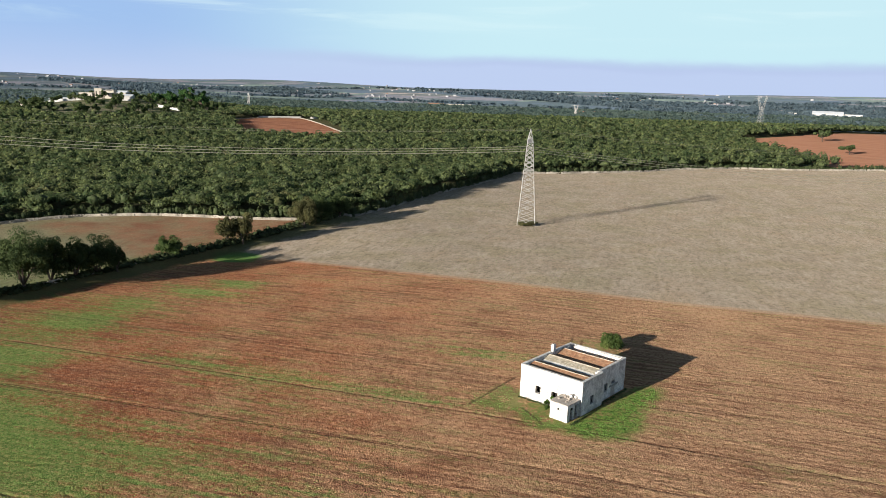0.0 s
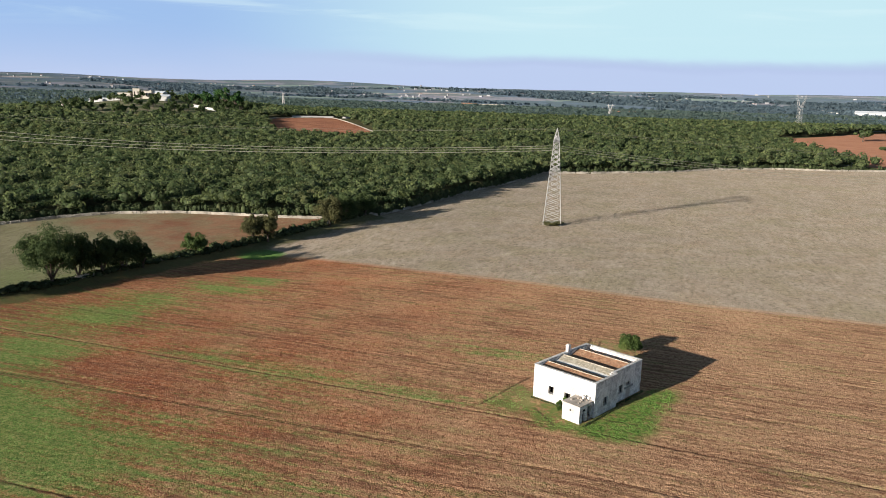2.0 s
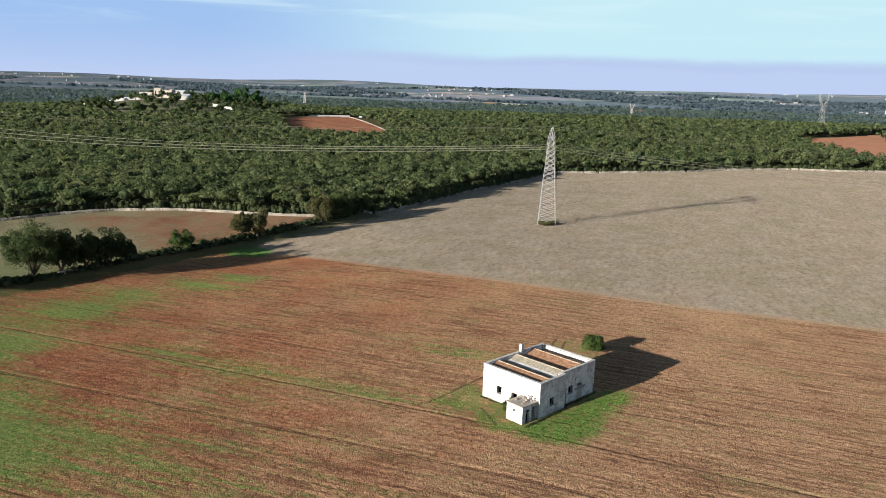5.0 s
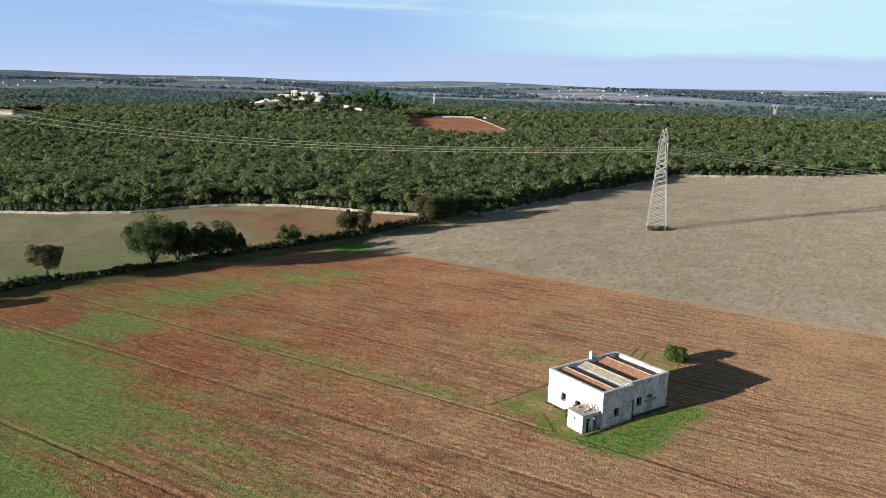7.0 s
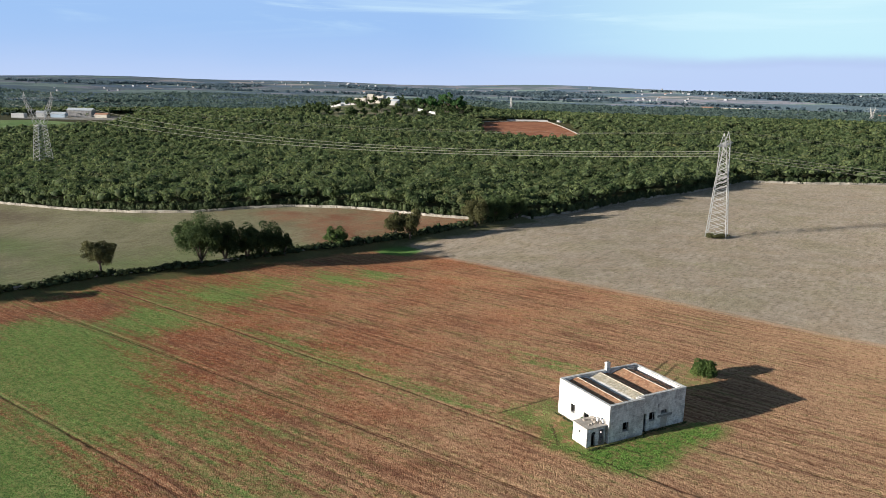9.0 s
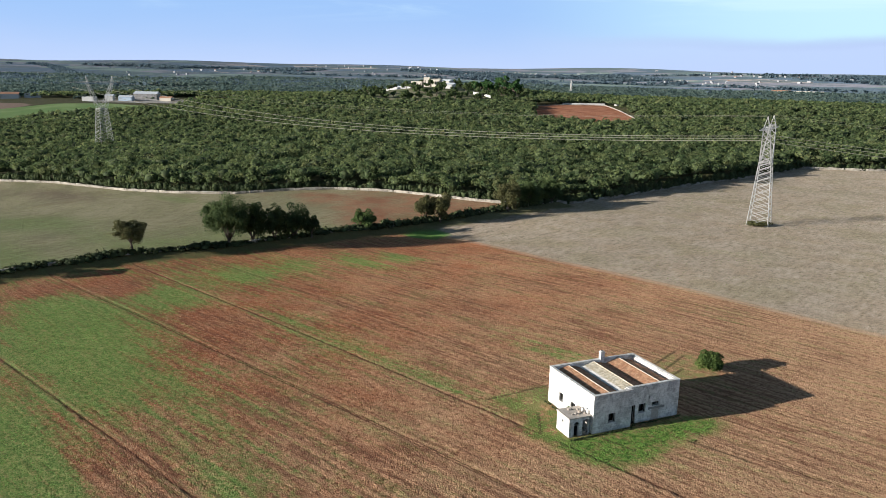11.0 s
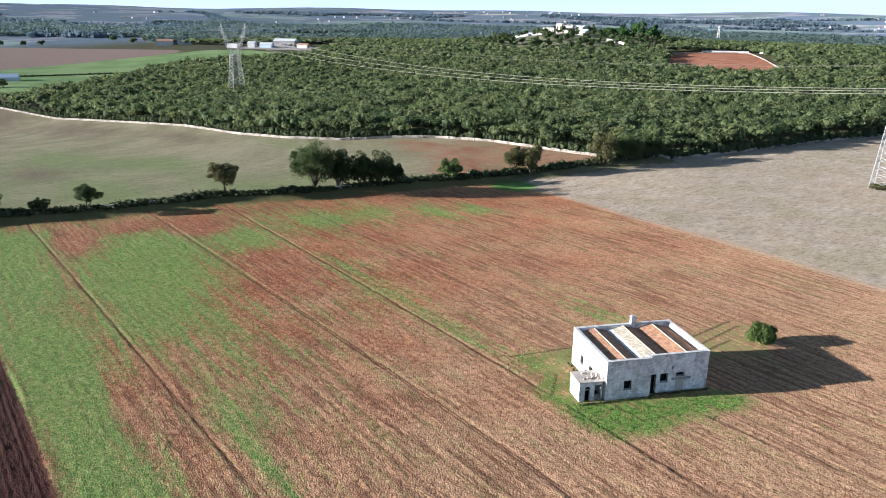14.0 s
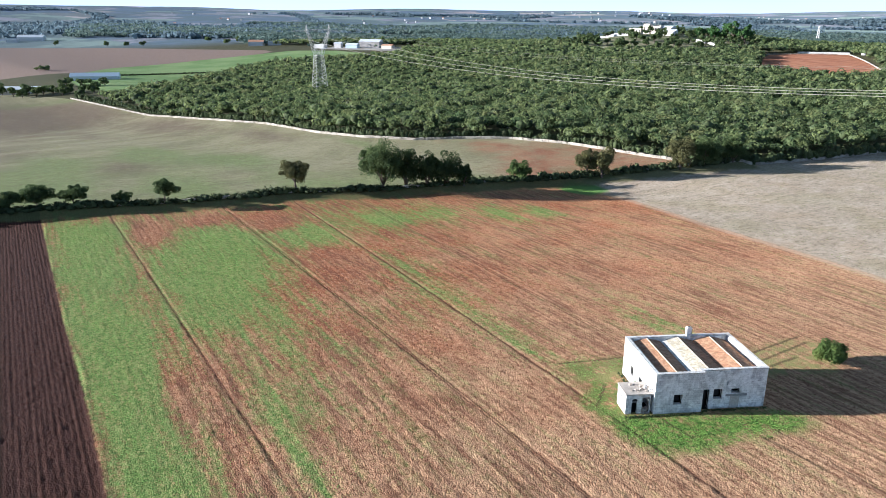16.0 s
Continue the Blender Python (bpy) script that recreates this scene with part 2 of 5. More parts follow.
def to_line(pts, x, y):
    """Distance to a line of points."""
    best = np.full(np.shape(x), 1e9)
    for (ax, ay), (bx, by) in zip(pts, pts[1:]):
        dx, dy = bx - ax, by - ay
        t = np.clip(((x - ax) * dx + (y - ay) * dy) / (dx * dx + dy * dy), 0, 1)
        best = np.minimum(best, np.hypot(x - ax - t * dx, y - ay - t * dy))
    return best


def inside(pts, x, y):
    odd = np.zeros(np.shape(x), bool)
    for (ax, ay), (bx, by) in zip(pts, pts[1:] + pts[:1]):
        if ay != by:
            odd ^= ((ay > y) != (by > y)) & (x < (bx - ax) * (y - ay) / (by - ay) + ax)
    return odd


def signed(pts, x, y):
    """Distance to a field's border, positive within it."""
    return np.where(inside(pts, x, y), 1, -1) * to_line(pts + pts[:1], x, y)


def height(x, y):
    x, y = np.asarray(x, float), np.asarray(y, float)
    left = np.clip(-x, 0, 420)
    z = -(0.018 * left + 0.00008 * left**2) * (1 - 0.4 * step(y, 150, 240)) * (1 - step(y, 300, 620))
    z = z - 1.2 * step(y, 170, 260) * (1 - step(y, 380, 520)) * step(x, -60, 0)
    z = z + (12 * step(y, 480, 800) - 8 * step(y, 860, 1250)) * (1 - 0.6 * step(-x, 520, 650)) + 14 * np.exp(-((x + 500) / 90) ** 2 - ((y - 880) / 150) ** 2)
    z = z + 1.5 * np.exp(-(to_line(HEDGE, x, y) / 3.5) ** 2)
    z = z - 2.0 * np.exp(-((x + 78) / 30) ** 2 - ((y - 195) / 28) ** 2)      # hollow where hedge, wood and stubble meet
    d = np.hypot(x, y)
    k = step(d, 1100, 2200)
    hills = 9 * np.sin(x / 610 + 1.3) * np.sin(y / 470 + 0.4) + 6 * np.sin(x / 290 + y / 350)
    return z * (1 - k) + k * (5 + 0.35 * hills) + step(d, 2000, 4850) * (79 + 0.8 * hills)


def at(x, y, dz=0.0):
    return Vector((x, y, float(height(x, y)) + dz))


RED = HEDGE[:8] + BOUND + [(320, -160), (-320, -160), (-260, -60)]
GREY = BOUND[::-1] + [(-78, 226)] + EDGE + [(640, 640), (640, 60)]
LEFT = WALL + HEDGE[::-1] + [(-240, -120), (-900, -120), (-900, 100)]
TILLED = PLOUGH + [(140, -160), (-260, -160), (-174, 20)]
RED_NORTH = [(-305, 742), (-282, 772), (-252, 795), (-200, 705), (-168, 648), (-154, 592), (-172, 578), (-200, 588), (-232, 592), (-262, 645)]
RED_EAST = [(180, 690), (205, 725), (246, 760), (296, 831), (357, 901), (640, 930), (430, 600), (300, 560), (204, 525), (199, 560), (191, 592), (183, 634)]
GREEN_WEST = [(-600, 210), (-530, 225), (-535, 243), (-600, 320), (-660, 380), (-690, 428), (-665, 490), (-640, 545), (-700, 566), (-784, 575), (-850, 545), (-836, 406), (-810, 300), (-748, 250), (-690, 222)]
PINK_WEST = [(-748, 250), (-810, 300), (-836, 406), (-850, 545), (-1200, 428), (-1355, 303), (-1100, 150), (-800, 150)]
WEST_YARD = [(-868, 575), (-790, 590), (-700, 618), (-655, 632), (-668, 668), (-740, 672), (-800, 664), (-860, 612)]
FARMYARD = [(-640, 790), (-600, 740), (-500, 690), (-440, 670), (-390, 690), (-350, 730), (-330, 790), (-380, 900), (-450, 960), (-600, 940)]
GRASS = [(-13.5, 98.0), (-12.2, 101.6), (-8.6, 106.4), (-5, 104), (0.5, 96.5), (-0.5, 91.3), (-3.2, 91.3), (-5.8, 92.9), (-6.8, 96.5), (-11.2, 97.6)]
GRASS_NORTH = [(-1.5, 112), (0.6, 121.0), (3.0, 129.5), (6, 130), (10, 127), (11, 123.5), (8, 118), (4, 112)]
GRASS_SOUTH = [(-0.3, 91.1), (0, 94.6), (2.0, 96.6), (6.1, 101.6), (10.1, 107.2), (13.6, 109.3), (14.9, 108.1), (13.7, 104.5), (11.1, 100.3), (10.4, 96.3), (9.3, 93.2), (7.9, 90.8), (4.2, 90.0)]


# Patches of young growth or bare ground: x, y, half-length, half-width, strength.
SPROUTING = [(-100, 67, 32, 4.5, 1), (-52, 56.5, 20, 3.6, 1), (-22, 51, 15, 3.2, 0.95), (-94, 90, 17, 7.5, 1.1), (-77, 81, 15, 5.5, 0.9), (-62, 72, 13, 3.4, 0.45),
             (-90, 108, 9, 4.5, 0.9), (-90, 128, 7, 5, 1), (-88, 141, 6, 4, 0.8), (-77, 152, 7, 3.2, 0.95), (-72, 161, 5, 2.6, 0.8), (-44, 104.5, 20, 3.0, 0.55),
             (-11, 121, 9, 3.2, 0.28), (-18, 63.5, 11, 1.3, 0.6), (-46, 77, 18, 3.6, 0.35), (-120, 78, 9, 6, 0.8)]
BARREN = [(-34, 57.5, 8, 2.2, 0.5), (-78, 64, 6, 3, 0.4), (-115, 83.5, 9, 3.4, 1.1), (-71, 103, 8, 3.6, 0.8), (-106, 107, 7, 4, 0.8), (-118, 97, 5, 4.5, 0.7)]
PASTURE_GREEN = [(-242, 129, 26, 9, 1.0), (-199, 145, 24, 10, 0.8), (-246, 99, 26, 10, 0.7), (-213, 81, 24, 12, 0.8), (-136, 139, 20, 10, 0.7), (-176, 112, 22, 9, 0.55),
                 (-170, 75, 22, 14, 0.8), (-150, 110, 16, 8, 0.6), (-560, 176, 14, 30, 0.6), (-200, 196, 20, 3, 0.6), (-130, 160, 14, 8, 0.5)]
PASTURE_BARE = [(-150, 221, 26, 10, 0.4), (-118, 228, 24, 16, 0.8), (-96, 214, 16, 18, 1.1), (-110, 198, 10, 8, 0.6), (-84, 232, 12, 10, 1.0)]
PASTURE_BROWN = [(-487, 172, 60, 22, 1.0), (-347, 180, 50, 14, 0.9), (-215, 113, 20, 9, 1.0), (-517, 140, 60, 28, 0.9), (-253, 186, 26, 8, 0.8), (-420, 120, 60, 22, 0.6), (-300, 90, 40, 14, 0.6), (-340, 140, 40, 8, 0.5)]


def patches(spots, x, y, turn):
    c, s, total = math.cos(turn), math.sin(turn), np.zeros(np.shape(x))
    for px, py, a, b, k in spots:
        u, w_ = (x - px) * c + (y - py) * s, (y - py) * c - (x - px) * s
        total += k * np.exp(-(u / (1.25 * a)) ** 2 - (w_ / (1.3 * b)) ** 2)
    return np.clip(total, 0, 1.05)


def lattice(x, y, seed):
    """Smooth value noise, one lattice cell to the unit, from -1 to 1."""
    table = np.random.default_rng(seed).uniform(-1, 1, (256, 256))
    i, j = np.floor(x).astype(int), np.floor(y).astype(int)
    u, v = x - i, y - j
    u, v = u * u * (3 - 2 * u), v * v * (3 - 2 * v)
    q = lambda a, b: table[(i + a) & 255, (j + b) & 255]
    return (q(0, 0) * (1 - u) + q(1, 0) * u) * (1 - v) + (q(0, 1) * (1 - u) + q(1, 1) * u) * v


def tilth(x, y):
    """The worked soil's own relief: clods, drill ridges, wheel ruts and open furrows."""
    turn = radians(-12.2)
    u, v = x * math.cos(turn) + y * math.sin(turn), y * math.cos(turn) - x * math.sin(turn)
    clod = 0.055 * lattice(u / 0.42, v / 0.33, 1) + 0.034 * lattice(u / 0.8 + 7, v / 0.6, 2) + 0.016 * lattice(u / 3.2, v / 0.55, 3)
    wander = 0.35 * lattice(u / 9, v / 6, 4)
    ridge = 0.014 * np.sin((v + wander) * 2 * math.pi / 1.15) * (0.5 + 0.8 * lattice(u / 7, v / 3, 5))
    z = clod + ridge
    for y0, slope, half, deep in TRAMS:
        off = np.abs(np.abs(y - y0 - x * slope + 0.1 * lattice(x / 4, y / 4, 6)) - half)
        z += deep * (0.018 * np.exp(-((off - 0.5) / 0.2) ** 2) - 0.11 * np.exp(-(off / 0.2) ** 2))
    p = signed(TILLED, x, y) + 0.4 * lattice(x / 5, y / 5, 7)
    turn = radians(-11.0)
    v = y * math.cos(turn) - x * math.sin(turn) + 0.22 * lattice(x / 6, y / 3, 8) + 0.5 * lattice(x / 30, y / 20, 10)
    bare = 0.03 * np.sin(v * 2 * math.pi / 0.82) * (0.75 + 0.45 * lattice(x / 3, y / 1.5, 9)) + 1.3 * clod
    k = step(p, -0.1, 0.35)
    z = z * (1 - k) + (bare - 0.12) * k + 0.05 * np.exp(-((p + 0.35) / 0.25) ** 2)
    hx, hy = (x - 2.09) * 0.572 + (y - 96.5) * 0.820, (y - 96.5) * 0.572 - (x - 2.09) * 0.820
    by_house = np.maximum(np.maximum(-3.4 - hx, hx - 13.4), np.maximum(-0.2 - hy, hy - 10.4))
    lawn = np.maximum(signed(GRASS, x, y), signed(GRASS_SOUTH, x, y))
    z *= step(by_house, 0.0, 1.2) * (1 - 0.35 * step(lawn, -0.5, 1.0))
    field = signed(RED, x, y)
    edge = np.minimum.reduce([x + 151, 54 - x, y - 37, 171 - y])
    return z * step(field, 0.0, 2.5) * step(edge, 0.0, 4.0) * step(to_line(HEDGE, x, y), 4.0, 7.0)


def axis(lo, fine_lo, fine_hi, mid_lo, mid_hi, hi, fine, mid):
    a = list(np.arange(fine_lo, fine_hi, fine)) + list(np.arange(fine_hi, mid_hi, mid))
    stride = mid
    while a[-1] < hi:
        stride *= 1.12
        a.append(a[-1] + stride)
    b, stride = list(np.arange(fine_lo - mid, mid_lo, -mid)), mid
    while b[-1] > lo:
        stride *= 1.12
        b.append(b[-1] - stride)
    return np.array(b[::-1] + a)


def sheet(name, xs, ys, fields, mat):
    X, Y = np.meshgrid(xs, ys)
    x, y = X.ravel(), Y.ravel()
    nx, ny = len(xs), len(ys)
    me = bpy.data.meshes.new(name)
    i = (np.arange(ny - 1)[:, None] * nx + np.arange(nx - 1)).ravel()
    quads = np.stack([i, i + 1, i + 1 + nx, i + nx], 1)
    z = height(x, y)
    near = (x > -151) & (x < 54) & (y > 37) & (y < 171)
    z[near] += tilth(x[near], y[near])
    fill(me, np.stack([x, y, z], 1), quads)
    me.polygons.foreach_set("use_smooth", np.ones(len(quads), bool))
    for key, poly in fields.items():
        me.attributes.new(key, "FLOAT", "POINT").data.foreach_set("value", np.clip(signed(poly, x, y), -400, 400).astype(np.float32))
    for key, spots, turn in (("sprouting", SPROUTING, -0.21), ("pasture_green", PASTURE_GREEN, -0.1), ("pasture_brown", PASTURE_BROWN, -0.1), ("pasture_bare", PASTURE_BARE, -0.1)):
        grown = patches(spots, x, y, turn) - (patches(BARREN, x, y, turn) if key == "sprouting" else 0)
        me.attributes.new(key, "FLOAT", "POINT").data.foreach_set("value", grown.astype(np.float32))
    me.attributes.new("hedge_line", "FLOAT", "POINT").data.foreach_set("value", to_line(HEDGE, x, y).astype(np.float32))
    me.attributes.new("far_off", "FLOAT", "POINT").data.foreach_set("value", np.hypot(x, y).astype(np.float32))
    me.materials.append(mat)
    return new(name, me)


def fill(me, verts, faces):
    """Vertices and equal-sided faces into a mesh, quickly."""
    verts, faces = np.asarray(verts, np.float32), np.asarray(faces, np.int32)
    k = faces.shape[1]
    me.vertices.add(len(verts)), me.loops.add(faces.size), me.polygons.add(len(faces))
    me.vertices.foreach_set("co", verts.ravel())
    me.loops.foreach_set("vertex_index", faces.ravel())
    me.polygons.foreach_set("loop_start", np.arange(0, faces.size, k, dtype=np.int32))
    me.update(calc_edges=True)


# Tramlines in the sown field: y at x = 0, slope, half the track width, depth of tone.
TRAMS = [(56.9, -0.19, 0.05, 0.65), (80.6, -0.205, 0.20, 0.7), (92.6, -0.25, 0.05, 0.75), (107.2, -0.255, 0.25, 0.55), (126.5, -0.24, 0.45, 0.4), (146.5, -0.235, 0.4, 0.35)]

# Short wheel tracks round the house, from end to end.
WHEELINGS = [(1.4, 120.1, 3.0, 130.5), (3.3, 118.5, 4.6, 129.5), (4.8, 117.8, 5.8, 123.5), (0.9, 92.2, 10.7, 89.7), (12.1, 101.4, 19.5, 100.2),
             (3.7, 96.2, 7.6, 95.6), (-13.3, 98.4, -6.8, 110.0), (-5.9, 98.4, -3.1, 93.4)]


def earth(n):
    v = n.coords()
    sep = n.add("ShaderNodeSeparateXYZ")
    n.link(v, sep.inputs[0])
    x, y = sep.outputs[0], sep.outputs[1]
    turn = radians(-12.2)
    rows = n.coords((0.22, 2.2, 1.0), -turn)            # stretched along the drills
    long_rows = n.coords((0.045, 0.75, 1.0), -turn)
    wander = n.math("MULTIPLY", n.math("SUBTRACT", n.noise(v, 0.22, 4), 0.5), 5.0)
    small_wander = n.math("MULTIPLY", n.math("SUBTRACT", n.noise(v, 0.9, 3), 0.5), 1.6)

    def within(name, soft=0.5, w=small_wander):
        return n.ramp(n.math("ADD", n.attr(name), w), -soft, soft)

    big, mid, fine = n.noise(v, 0.018, 4, 0.5, 0.5), n.noise(v, 0.09, 5, 0.6), n.noise(v, 1.9, 4, 0.7)
    lump = n.coords((1.0, 1.25, 1.0), -turn)
    cell = n.add("ShaderNodeSeparateColor")
    n.link(n.voronoi(lump, 4.8, out="Color"), cell.inputs[0])
    each = cell.outputs[0]                              # clods, each of its own tone
    mound = n.voronoi(lump, 4.8)
    clods = n.math("ADD", n.math("MULTIPLY", each, 0.16), n.math("MULTIPLY", n.noise(v, 1.35, 6, 0.9), 0.84))
    drill = n.noise(rows, 1.0, 4, 0.65)
    streak = n.noise(long_rows, 1.0, 5, 0.6)

    # sown red field
    east = n.ramp(n.math("ADD", x, n.math("MULTIPLY", mid, 60.0)), -50.0, 60.0)
    soil = n.mix(n.ramp(n.math("ADD", n.math("MULTIPLY", big, 0.6), n.math("MULTIPLY", mid, 0.4)), 0.38, 0.62), (0.395, 0.134, 0.058), (0.485, 0.238, 0.120))
    soil = n.mix(n.math("MULTIPLY", east, 0.85), soil, (0.480, 0.310, 0.185))
    westerly = n.ramp(n.math("ADD", n.math("ADD", x, n.math("MULTIPLY", y, 0.5)), n.math("MULTIPLY", mid, 60.0)), 55.0, -35.0)
    soil = n.mix(n.math("MULTIPLY", westerly, 0.4), soil, (0.225, 0.082, 0.042))
    soil = n.mix(n.math("MULTIPLY", n.ramp(drill, 0.48, 0.66), 0.5), soil, (0.190, 0.078, 0.040))
    soil = n.mix(n.math("MULTIPLY", n.ramp(clods, 0.52, 0.61), 0.62), soil, (0.62, 0.375, 0.220))
    soil = n.mix(n.math("MULTIPLY", n.ramp(clods, 0.49, 0.39), 0.8), soil, (0.150, 0.058, 0.031))
    sown = n.add("ShaderNodeTexWave")
    sown.bands_direction = "Y"
    n.link(n.coords((1, 1, 1), -turn), sown.inputs["Vector"])
    sown.inputs["Scale"].default_value, sown.inputs["Distortion"].default_value = 0.30, 1.8
    sown.inputs["Detail"].default_value, sown.inputs["Detail Scale"].default_value = 3.0, 1.2
    gappy = n.ramp(n.noise(n.coords((0.10, 1.1, 1.0), -turn), 1.0, 5, 0.7), 0.44, 0.60)
    lines = n.math("MULTIPLY", n.math("MAXIMUM", n.math("MULTIPLY", gappy, 0.8), n.math("MULTIPLY", n.ramp(sown.outputs["Fac"], 0.6, 0.95), 0.35)), n.ramp(n.noise(v, 0.05, 4, 0.6), 0.30, 0.58))
    soil = n.mix(n.math("MULTIPLY", lines, 0.85), soil, (0.140, 0.060, 0.037))
    speck = n.math("MULTIPLY", n.math("SUBTRACT", n.noise(v, 1.1, 6, 0.8), 0.5), 2.4)
    ragged = n.math("ADD", n.math("MULTIPLY", n.math("SUBTRACT", streak, 0.5), 2.6), n.math("ADD", n.math("MULTIPLY", n.math("SUBTRACT", mid, 0.5), 0.8), speck))
    grown = n.math("ADD", n.attr("sprouting"), n.math("MULTIPLY", n.ramp(n.math("ADD", x, n.math("MULTIPLY", y, 0.9)), 70.0, -10.0), 0.22))
    green = n.ramp(n.math("ADD", grown, n.math("MULTIPLY", ragged, n.ramp(grown, -0.3, 0.2))), -0.10, 1.0)
    stray = n.ramp(n.math("ADD", n.math("MULTIPLY", streak, 0.6), n.math("ADD", n.math("MULTIPLY", mid, 0.6), n.math("MULTIPLY", speck, 0.25))), 0.66, 0.90)
    green = n.math("MAXIMUM", green, n.math("MULTIPLY", stray, 0.42))
    leaf = n.mix(n.ramp(clods, 0.32, 0.66), (0.076, 0.150, 0.032), (0.235, 0.360, 0.098))
    blades = n.math("ADD", n.math("MULTIPLY", n.ramp(drill, 0.60, 0.42), 0.35), n.math("MULTIPLY", n.ramp(clods, 0.60, 0.44), 0.65))
    green = n.math("MULTIPLY", green, n.math("ADD", 0.55, n.math("MULTIPLY", blades, 0.5)))
    soil = n.mix(n.math("MINIMUM", green, 0.92), soil, leaf)
    for y0, slope, half, deep in TRAMS:
        s = n.math("ABSOLUTE", n.math("SUBTRACT", n.math("SUBTRACT", y, y0), n.math("MULTIPLY", x, slope)))
        off = n.math("ABSOLUTE", n.math("SUBTRACT", n.math("ADD", s, n.math("MULTIPLY", small_wander, 0.15)), half))
        verge_up = n.math("MULTIPLY", n.ramp(off, 0.75, 0.35), n.ramp(off, 0.20, 0.35))
        soil = n.mix(n.math("MULTIPLY", verge_up, 0.14), soil, (0.52, 0.36, 0.22))
        soil = n.mix(n.math("MULTIPLY", n.ramp(off, 0.17, 0.03), deep), soil, (0.095, 0.042, 0.028))

    # grassed ground round the house and the overgrown verge
    tuft = n.mix(n.noise(v, 1.2, 5, 0.7), (0.075, 0.130, 0.026), (0.215, 0.235, 0.075))
    dry = n.mix(n.noise(v, 1.6, 5, 0.7), (0.30, 0.25, 0.11), (0.19, 0.20, 0.065))
    yard = n.mix(n.ramp(mid, 0.40, 0.62), tuft, dry)
    soil = n.mix(n.math("MULTIPLY", within("grass", 1.2, n.math("MULTIPLY", wander, 0.7)), n.ramp(n.noise(v, 0.5, 5, 0.7), 0.36, 0.56)), soil, yard)
    soil = n.mix(n.math("MULTIPLY", within("grass_north", 1.2, n.math("MULTIPLY", wander, 0.5)), n.ramp(n.noise(v, 0.6, 5, 0.7), 0.38, 0.6)), soil, dry)
    soil = n.mix(n.math("MULTIPLY", within("grass_south", 1.5, n.math("MULTIPLY", wander, 0.6)), n.ramp(n.noise(v, 0.7, 5, 0.8), 0.28, 0.56)), soil, n.mix(n.ramp(n.noise(v, 1.5, 5, 0.7), 0.36, 0.60), (0.045, 0.100, 0.020), (0.160, 0.270, 0.055)))

    for x0, y0, x1, y1 in WHEELINGS:
        long = math.hypot(x1 - x0, y1 - y0)
        cx, cy = (x1 - x0) / long, (y1 - y0) / long
        ax, ay = n.math("SUBTRACT", x, x0), n.math("SUBTRACT", y, y0)
        far = n.math("ADD", n.math("MULTIPLY", ax, cx), n.math("MULTIPLY", ay, cy))
        side = n.math("ABSOLUTE", n.math("ADD", n.math("SUBTRACT", n.math("MULTIPLY", ay, cx), n.math("MULTIPLY", ax, cy)), n.math("MULTIPLY", small_wander, 0.15)))
        run = n.math("MULTIPLY", n.ramp(far, -0.4, 0.6), n.ramp(far, long + 0.4, long - 0.6))
        soil = n.mix(n.math("MULTIPLY", n.math("MULTIPLY", n.ramp(side, 0.30, 0.12), run), 0.62), soil, (0.060, 0.044, 0.024))

    # bare ploughland
    furrow = n.add("ShaderNodeTexWave")
    furrow.bands_direction = "Y"
    n.link(n.coords((1, 1, 1), -radians(-11.0)), furrow.inputs["Vector"])
    furrow.inputs["Scale"].default_value, furrow.inputs["Distortion"].default_value = 0.55, 2.6
    furrow.inputs["Detail"].default_value, furrow.inputs["Detail Scale"].default_value = 3.0, 2.0
    tilled = n.mix(furrow.outputs["Fac"], (0.038, 0.014, 0.009), (0.062, 0.024, 0.016))
    tilled = n.mix(n.math("MULTIPLY", n.ramp(clods, 0.56, 0.66), 0.5), tilled, (0.125, 0.070, 0.052))

    # grey stubble, its harvester lines nearly level with the border
    bands = n.noise(n.coords((0.16, 0.10, 1.0), -radians(-6.0)), 1.0, 6, 0.7)
    stubble = n.mix(n.ramp(bands, 0.32, 0.68), (0.335, 0.270, 0.205), (0.420, 0.348, 0.270))
    stubble = n.mix(n.math("MULTIPLY", n.ramp(mid, 0.42, 0.7), 0.5), stubble, (0.40, 0.285, 0.195))
    stubble = n.mix(n.math("MULTIPLY", n.ramp(n.noise(v, 0.045, 6, 0.7), 0.47, 0.62), 0.5), stubble, (0.28, 0.255, 0.160))
    thatch = n.noise(n.coords((1.5, 0.45, 1.0), -radians(-8.0)), 0.55, 7, 0.85)
    stubble = n.mix(n.math("MULTIPLY", n.ramp(thatch, 0.51, 0.60), 0.62), stubble, (0.195, 0.165, 0.115))
    stubble = n.mix(n.math("MULTIPLY", n.ramp(thatch, 0.47, 0.39), 0.45), stubble, (0.56, 0.475, 0.385))
    dash = n.noise(n.coords((0.8, 1.0, 1.0), -radians(-8.0)), 1.0, 6, 0.8)
    stubble = n.mix(n.math("MULTIPLY", n.ramp(dash, 0.53, 0.60), 0.75), stubble, (0.165, 0.140, 0.085))
    stubble = n.mix(n.math("MULTIPLY", n.ramp(clods, 0.46, 0.32), 0.5), stubble, (0.17, 0.140, 0.105))
    stubble = n.mix(n.math("MULTIPLY", n.ramp(clods, 0.54, 0.70), 0.3), stubble, (0.60, 0.51, 0.41))

    # pasture between the wall and the hedge, red soil bare at its eastern end
    soft = n.noise(n.coords((0.020, 0.020, 1), -radians(-12)), 1.0, 5, 0.55)
